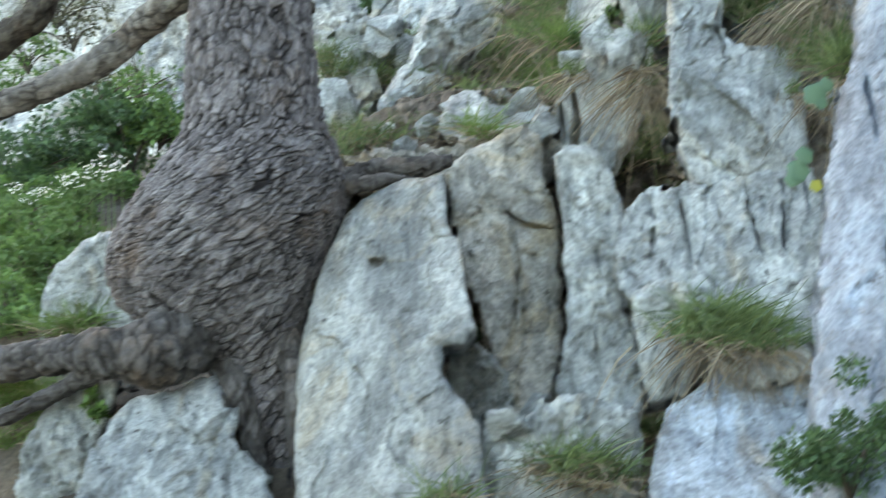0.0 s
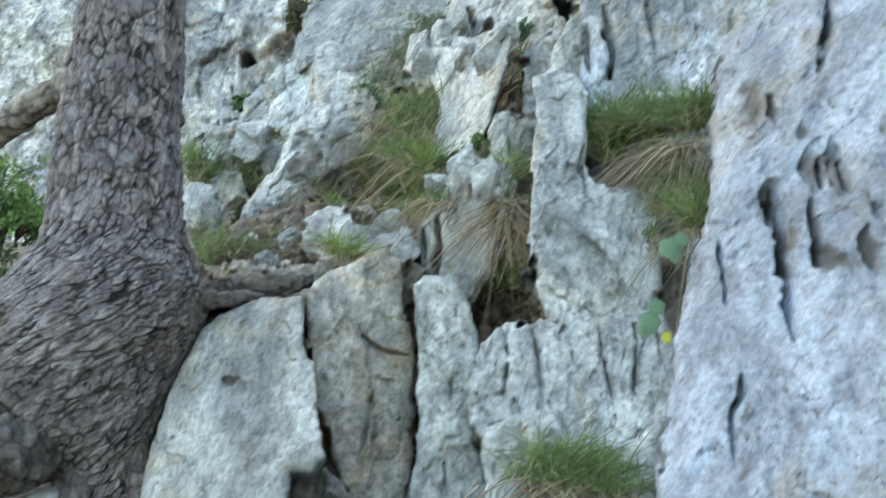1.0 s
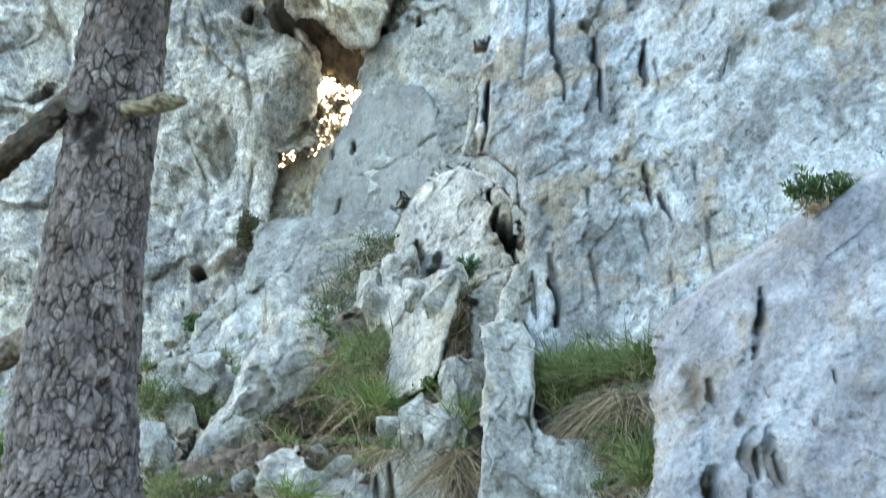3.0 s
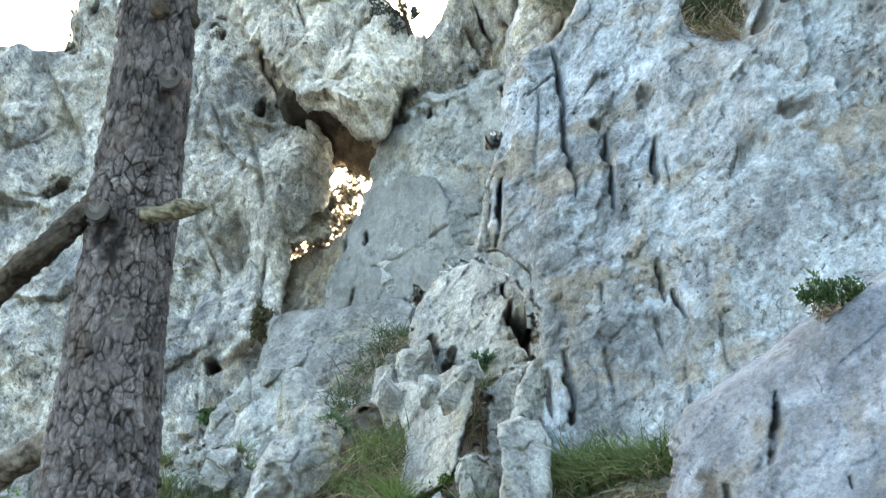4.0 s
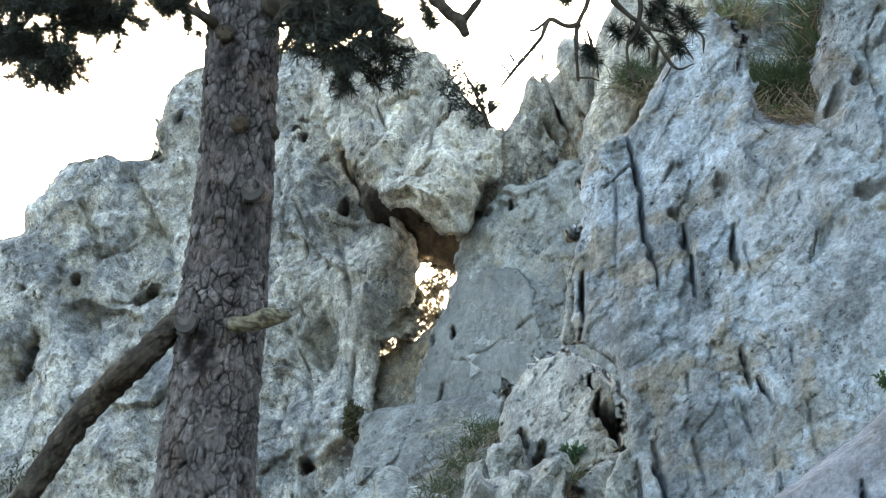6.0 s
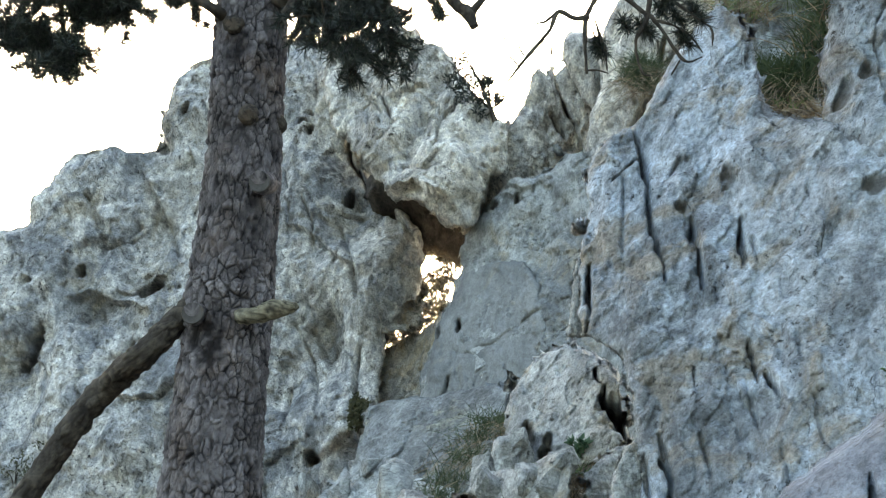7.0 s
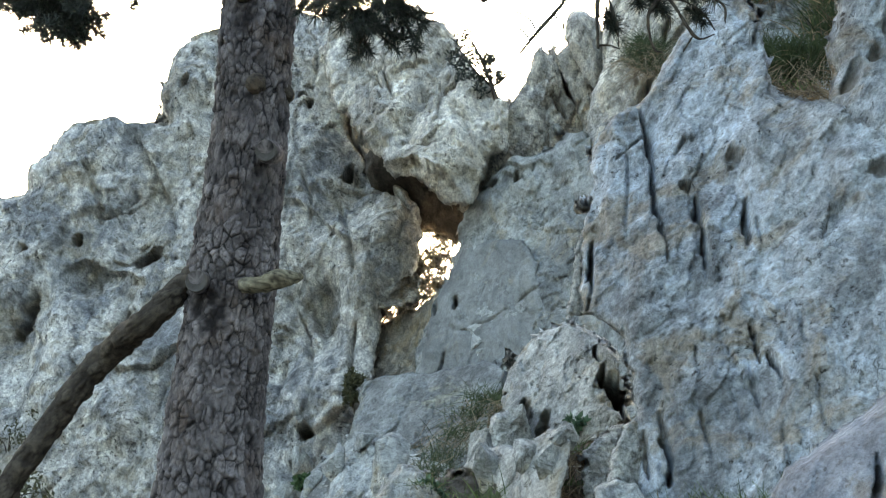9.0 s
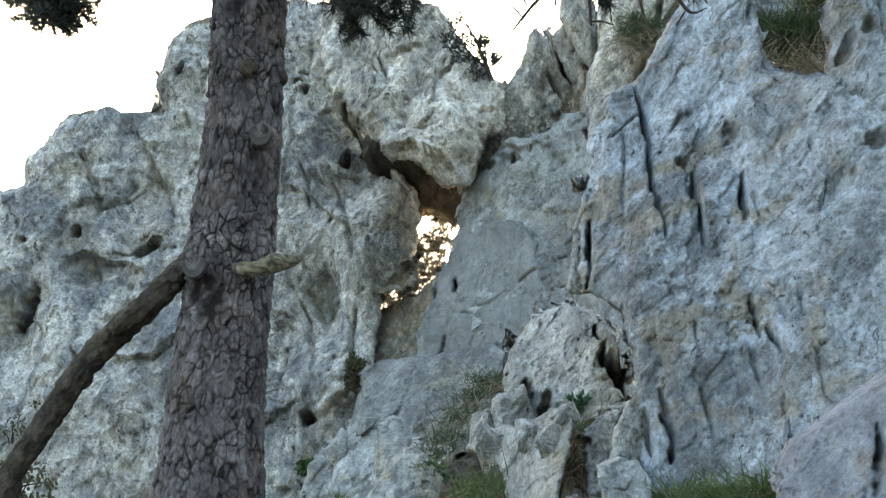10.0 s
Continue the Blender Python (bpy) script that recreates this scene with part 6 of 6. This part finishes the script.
def sward(name, label, ob, n, length, material, seed, dry):
    """Thin grass growing all over a bank."""
    rs = np.random.RandomState(seed)
    co = np.empty(len(ob.data.vertices) * 3, np.float32)
    ob.data.vertices.foreach_get("co", co)
    co = co.reshape(-1, 3) + np.array(ob.location)
    keep = fbm(co.astype(float), 2.2, 3) > -0.1
    pick = co[keep][rs.randint(0, int(keep.sum()), n)]
    v, f = [], []
    for o in pick:
        d = np.array([rs.normal() * 0.65, -0.35 + rs.normal() * 0.35, rs.uniform(0.35, 1.0)])
        d /= np.linalg.norm(d)
        ln = length * rs.uniform(0.4, 1.2)
        side = np.cross(d, [rs.normal() * 0.5, 1, 0.2]) * 0.002
        i = len(v)
        for t in (0, 0.5, 1.0):
            c = o + d * ln * t + np.array([rs.normal() * 0.1, -0.2, -dry]) * ln * t * t
            v += [c - side * (1 - 0.8 * t), c + side * (1 - 0.8 * t)]
        f += [(i, i + 1, i + 3, i + 2), (i + 2, i + 3, i + 5, i + 4)]
    return tagged(new(name, mesh_of(name, v, f, material, False)), label, "grass", kind="stuff")


for bank, n1, n2 in (("earth_bank", 1300, 1300), ("earth_terrace", 700, 800), ("cliff_gully", 500, 400)):
    sward("bank_grass", "thin green grass on a dry bank", bpy.data.objects[bank], n1, 0.12, BLADE, 500 + n1, 0.35)
    sward("bank_straw", "matted dry straw on a bank", bpy.data.objects[bank], n2, 0.12, STRAW, 501 + n1, 0.8)


def leaves(name, spots, n, size, material, seed, flat=0.6, aspect=0.55):
    """Small folded leaves scattered round the given centres (x, y, z, rx, ry, rz)."""
    rs = np.random.RandomState(seed)
    v, f = [], []
    for x, y, z, rx, ry, rz in spots:
        for k in range(n):
            p = rs.normal(size=3)
            p *= rs.uniform(0.35, 1.0) ** 0.6 / np.linalg.norm(p)
            o = np.array([x, y, z]) + p * (rx, ry, rz)
            d = rs.normal(size=3) + np.array([0, -0.3, 0.5])
            d /= np.linalg.norm(d)
            s = np.cross(d, rs.normal(size=3))
            s /= np.linalg.norm(s)
            nrm = np.cross(d, s)
            ln = size * rs.uniform(0.6, 1.2)
            i = len(v)
            v += [o, o + d * ln * 0.5 + s * ln * aspect * 0.5 + nrm * ln * 0.08, o + d * ln, o + d * ln * 0.5 - s * ln * aspect * 0.5 + nrm * ln * 0.08]
            f.append((i, i + 1, i + 2, i + 3))
    return mesh_of(name, v, f, material, False)


def shrub(label, at, r, n_clumps, n, size, material, seed, stems=6):
    rs = np.random.RandomState(seed)
    t = tagged(new("shrub"), label, "shrub")
    t.location = at
    spots = []
    for k in range(n_clumps):
        a = rs.normal(size=3) * 0.45
        c = (a[0] * r[0], a[1] * r[1], abs(a[2]) * r[2] * 1.2)
        spots.append((*c, *(np.array(r) * rs.uniform(0.18, 0.34))))
        if k < stems:
            part("stem", tube("stem", [(0, 0, -r[2] * 0.3, 0.006), (c[0] * 0.4, c[1] * 0.5, c[2] * 0.5, 0.005), (*c, 0.002)], BARK_DARK, 6, 0.03, 0.0, (0.03, 0.03, 0.03)), t)
    part("foliage", leaves("foliage", spots, n, size, material, seed), t)
    return t


for k, (p, r) in enumerate(zip([(-3.335, 8.300, 2.233), (-3.058, 8.300, 2.319), (-2.752, 8.300, 2.345), (-3.271, 8.300, 1.935), (-2.994, 8.300, 2.023), (-2.690, 8.300, 2.138), (-3.330, 8.300, 1.610), (-3.115, 8.300, 1.787), (-3.646, 8.300, 2.176), (-3.673, 8.300, 1.789), (-2.845, 8.300, 2.494), (-2.601, 8.300, 2.461)], [0.38, 0.36, 0.34, 0.36, 0.34, 0.28, 0.36, 0.3, 0.4, 0.4, 0.25, 0.22])):
    shrub("low leafy green shrub on the slope", p, (r, r, r * 0.75), 26, 60, 0.04, LEAF_DARK if k in (0, 1, 2, 8, 10) else LEAF, 200 + k)
for k, p in enumerate([(-2.617, 6.700, 2.086), (-2.518, 6.700, 2.133), (-2.394, 6.700, 2.203), (-2.345, 6.700, 2.155), (-2.321, 6.700, 2.238), (-2.667, 6.700, 2.063), (-2.468, 6.700, 2.109), (-2.295, 6.700, 2.178), (-2.717, 6.700, 2.111), (-2.555, 6.700, 2.074), (-2.419, 6.700, 2.156), (-2.259, 6.700, 2.214)]):
    fl = tagged(new("flower_cluster"), "cluster of small white flowers on thin stems", "flower", "white flowers")
    fl.location = p
    part("stem", tube("stem", [(0.02, 0, -0.7, 0.003), (0.01, 0, -0.3, 0.003), (0, 0, 0, 0.002)], BLADE, 6, 0.03, 0.0, (0.03, 0.03, 0.03)), fl)
    part("flower_head", leaves("flower_head", [(0, 0, 0, 0.05, 0.04, 0.025)], 18, 0.015, PETAL, 300 + k, aspect=0.8), fl)
for k, p in enumerate([(-3.114, 7.61, 2.017), (-2.823, 7.302, 1.947), (-2.712, 7.439, 2.005), (-2.753, 6.796, 1.802), (-2.512, 6.627, 1.785), (-2.563, 6.271, 1.63), (-2.388, 5.954, 1.533), (-2.796, 7.828, 2.138), (-3.112, 7.275, 1.895), (-2.859, 6.518, 1.655), (-2.5, 6.794, 1.849), (-3.49, 8.45, 2.185), (-2.977, 7.77, 2.108), (-2.543, 6.005, 1.521), (-2.559, 6.496, 1.723)]):
    r = 0.16 + 0.05 * ((k * 7) % 4) / 3
    shrub("low bright green plant on the slope", p, (r, r, r * 0.8), 18, 60, 0.03, LEAF_BRIGHT if k % 3 else LEAF, 260 + k, 3)
shrub("dark low juniper shrub on the rock", (0.285, 2.615, 1.335), (0.11, 0.07, 0.105), 26, 130, 0.013, LEAF_DARK, 331)
shrub("dark moss cushion in a crack", (-0.636, 5.846, 1.486), (0.05, 0.05, 0.07), 10, 60, 0.014, LEAF_DARK, 333, 2)
shrub("dark bush in a niche of the tower", (-2.055, 13.944, 4.869), (0.09, 0.1, 0.22), 14, 60, 0.05, LEAF_OLIVE, 335, 3)
shrub("small dark bush at the tower foot", (-2.147, 12.027, 3.807), (0.08, 0.1, 0.08), 8, 50, 0.04, LEAF_DARK, 336, 3)
shrub("small leafy weed in a limestone crack", (-1.726, 4.870, 1.270), (0.05, 0.04, 0.04), 6, 30, 0.03, LEAF, 338, 3)
shrub("bluish leafy weed on the terrace", (-0.765, 7.860, 3.152), (0.07, 0.05, 0.06), 7, 24, 0.05, LEAF_BLUE, 339, 3)
shrub("bluish leafy weed in a crack", (-0.067, 7.612, 3.430), (0.04, 0.04, 0.05), 7, 24, 0.04, LEAF_BLUE, 340, 3)
shrub("sparse greenery at the tower foot", (-5.519, 15.017, 4.589), (0.35, 0.2, 0.3), 14, 16, 0.045, LEAF_OLIVE, 341, 5)
for k, p in enumerate([(-3.43, 8.6, 2.935), (-3.174, 8.6, 3.053), (-3.525, 8.6, 2.751), (-3.012, 8.6, 2.681), (-2.791, 8.6, 2.738), (-3.271, 8.6, 3.179)]):
    shrub("sparse thin bush against the pale rock", p, (0.3, 0.2, 0.22), 16, 22, 0.035, LEAF_OLIVE if k % 2 else LEAF, 360 + k, 10)
bush = tagged(new("shrub"), "bush of sunlit tan leaves behind the natural window", "shrub")
twigs = [(-2.110, 17.300, 5.911), (-1.522, 17.300, 7.397), (-1.649, 17.300, 7.242), (-1.560, 17.300, 7.134), (-1.687, 17.300, 7.006), (-1.763, 17.300, 7.179), (-1.674, 17.300, 6.849), (-1.813, 17.300, 6.749), (-1.964, 17.300, 6.649), (-2.115, 17.300, 6.569), (-2.240, 17.300, 6.514), (-1.725, 17.300, 7.522), (-1.508, 17.300, 7.516)]
bush.location = twigs[0]
for q in twigs[1:]:
    q = np.array(q) - np.array(twigs[0])
    part("stem", tube("stem", [(0, 0, 0, 0.012), (q[0] * 0.5, 0.05, q[2] * 0.6, 0.008), (*q, 0.003)], BARK_DARK, 6, 0.05, 0.0), bush)
part("foliage", leaves("foliage", [(*(np.array(q) - np.array(twigs[0])), 0.15, 0.12, 0.13) for q in twigs[1:]], 650, 0.036, LEAF_TAN, 343, aspect=0.6), bush)
tree = tagged(new("pine_tree"), "small pine on the ridge against the sky", "tree")
tree.location = (-0.9, 14.3, 7.918)
tree.scale = (1.5, 1.5, 1.5)
part("trunk", tube("trunk", [(0.03, 0, -0.1, 0.02), (0.02, 0, 0.0, 0.016), (-0.06, 0, 0.22, 0.011), (-0.14, 0, 0.38, 0.006)], BARK_DARK, 8, 0.05, 0.0), tree)
for bx_, bz_ in ((0.13, 0.2), (-0.02, 0.3), (-0.2, 0.3)):
    part("branch", tube("branch", [(0.0, 0, 0.06, 0.008), (bx_ * 0.6, 0, bz_ * 0.6, 0.006), (bx_, 0, bz_, 0.003)], BARK_DARK, 6, 0.05, 0.0), tree)
part("crown", leaves("crown", [(-0.19, 0, 0.36, 0.08, 0.1, 0.08), (-0.23, 0, 0.25, 0.07, 0.1, 0.06), (-0.13, 0, 0.24, 0.07, 0.1, 0.06), (-0.16, 0, 0.13, 0.07, 0.1, 0.06), (-0.06, 0, 0.12, 0.06, 0.1, 0.06), (-0.08, 0, 0.02, 0.06, 0.1, 0.05), (-0.03, 0, 0.24, 0.04, 0.06, 0.04), (0.05, 0, 0.12, 0.03, 0.06, 0.04)], 150, 0.035, NEEDLE, 351, aspect=0.4), tree)
moss = tagged(new("moss_strip", blades("moss_strip", (0, 0, 0), 10, 0.03, (0.01, 0.01, 0.01), MOSS, 1)), "bright green moss strip along a stone step", "moss")
line = spline([(-0.330, 6.460, 2.649), (-0.268, 6.560, 2.703), (-0.195, 6.338, 2.730), (-0.169, 6.590, 2.801)], 7)
for k, c in enumerate(line):
    part("cushion", leaves("cushion", [(*c, 0.035, 0.03, 0.022)], 110, 0.02, MOSS, 400 + k), moss)


def round_leaf_plant(label, spots, sizes, materials, seed):
    rs = np.random.RandomState(seed)
    t = tagged(new("round_leaf_plant"), label, "plant")
    t.location = spots[0]
    for p, s, m_ in zip(spots, sizes, materials):
        o = np.array(p) - np.array(spots[0])
        n = 14
        ang = np.linspace(0, 2 * math.pi, n, endpoint=False)
        rr = s * (1 + 0.12 * np.sin(ang * 5 + rs.uniform(0, 6)))
        ring = np.stack([rr * np.cos(ang), 0.25 * rr * np.sin(ang + 1) + 0.15 * s, rr * np.sin(ang)], 1)
        v = np.vstack([ring * 1.0, ring * 0.55 - (0, 0.12 * s, 0), [[0, 0.1 * s, -0.1 * s]]]) + o
        f = [(i, (i + 1) % n, n + (i + 1) % n, n + i) for i in range(n)] + [(n + i, n + (i + 1) % n, 2 * n, 2 * n) for i in range(n)]
        me = bpy.data.meshes.new("leaf")
        me.from_pydata(v.tolist(), [], [q if q[2] != q[3] else q[:3] for q in f])
        me.polygons.foreach_set("use_smooth", np.full(len(me.polygons), True))
        me.materials.append(m_)
        part("leaf", me, t)
    return t


round_leaf_plant("plant with large waxy round leaves in the gully", [(0.358, 4.000, 2.105), (0.385, 4.000, 2.127), (0.318, 4.000, 1.923), (0.333, 4.000, 1.959), (0.360, 4.000, 1.887), (0.373, 4.000, 2.085), (0.305, 4.000, 1.902)], [0.027, 0.018, 0.028, 0.022, 0.015, 0.016, 0.018], [LEAF_BLUE, LEAF_BLUE, LEAF_BLUE, LEAF_BLUE, LEAF_YELLOW, LEAF_BLUE, LEAF_BLUE], 5)


def rosette_plant(label, at, w, n, seed):
    """A cushion of short leafy shoots over a brown woody base."""
    rs = np.random.RandomState(seed)
    t = tagged(new("cliff_fern"), label, "plant")
    t.location = at
    part("base", leaves("base", [(0, 0, -0.015, w * 0.42, 0.03, 0.02)], 160, 0.03, STRAW, seed, aspect=0.2), t, "brown dead leaves")
    for k in range(n):
        x = (k / (n - 1) - 0.5) * w
        tip = np.array([x * 1.1 + rs.normal() * 0.006, rs.normal() * 0.03 - 0.02, 0.042 + rs.normal() * 0.007])
        b0 = np.array([x * 0.8, 0, 0.0])
        sp = [(*(b0 + (tip - b0) * q), 0.010, 0.010, 0.008) for q in (0.3, 0.55, 0.8, 1.0)]
        part("shoot", leaves("shoot", sp, 12, 0.022, LEAF_DARK, seed + k, aspect=0.35), t)


rosette_plant("cushion of leafy fern shoots over brown dead leaves", (0.788, 3.580, 2.832), 0.15, 16, 77)


# ---- loose and broken stones in the gaps ----
def rubble(label, at, size, seed, material=None):
    rs = np.random.RandomState(seed)
    bm = bmesh.new()
    k = np.array([1.0, 0.8, rs.uniform(0.7, 1.5)]) * size
    for q in range(13):
        p = rs.normal(size=3)
        p /= np.linalg.norm(p) ** 0.75
        bm.verts.new(Vector(p * k * rs.uniform(0.75, 1.0)))
    bmesh.ops.convex_hull(bm, input=bm.verts)
    for v in [v for v in bm.verts if not v.link_faces]:
        bm.verts.remove(v)
    bmesh.ops.bevel(bm, geom=list(bm.edges), offset=size * 0.035, segments=1, affect="EDGES")
    bmesh.ops.triangulate(bm, faces=list(bm.faces))
    bmesh.ops.subdivide_edges(bm, edges=list(bm.edges), cuts=3, use_grid_fill=True)
    for v in bm.verts:
        q = v.co / size * 2.2 + Vector((seed, 0, 0))
        v.co += v.co.normalized() * size * (0.10 * noise.noise(q) + 0.07 * noise.noise(q * 2.7) + 0.05 * noise.noise(q * 6))
    me = bpy.data.meshes.new("stone")
    bm.to_mesh(me)
    bm.free()
    me.materials.append(material or LIME)
    ob = tagged(new("stone", me), label, "stone", "broken stones on the ledges")
    ob.location = at
    ob.rotation_euler = (0, radians(rs.uniform(-30, 30)), rs.uniform(0, 6))
    return ob


STONES = [
    ("broken limestone chunk between blocks", [(-0.384, 4.813, 1.293), (-0.383, 4.097, 1.296)], 0.075),
    ("small limestone chunk on the terrace", [(-0.783, 6.065, 2.270), (-0.625, 5.974, 2.270), (-0.507, 6.029, 2.332), (-0.421, 5.778, 2.225), (-0.937, 6.561, 2.299), (-0.961, 6.017, 2.174), (-1.112, 6.509, 2.287), (-0.678, 6.890, 2.480), (-0.348, 6.449, 2.567), (-0.208, 5.658, 2.505), (-0.097, 5.980, 2.632), (-0.105, 5.559, 2.459)], 0.085),
    ("weathered stone among grass", [(-2.811, 14.115, 3.357), (-1.616, 8.457, 2.852), (-1.455, 8.328, 2.961), (-1.428, 8.593, 2.847), (-1.510, 8.397, 2.760), (-1.364, 8.523, 2.932), (-1.468, 7.205, 2.499), (-1.141, 7.677, 2.695), (-2.702, 14.304, 4.090), (-1.443, 8.395, 3.061)], 0.12),
    ("jagged stone on the outcrop", [(-0.355, 7.796, 3.541), (-0.255, 6.781, 3.164), (-0.177, 6.524, 3.094), (-0.117, 6.498, 3.184), (-0.459, 7.141, 3.176), (-0.533, 7.487, 3.316)], 0.10),
    ("stone lodged below the ledge", [(-2.049, 11.947, 3.824), (-1.823, 11.849, 3.935), (-2.541, 14.287, 4.392), (-1.642, 11.739, 4.084), (-1.084, 8.751, 3.420)], 0.16),
]
seed = 900
for label, spots, size in STONES:
    for k, p in enumerate(spots):
        seed += 1
        rubble(label, p, size * (0.65 + 0.5 * ((k * 5) % 7) / 6), seed)
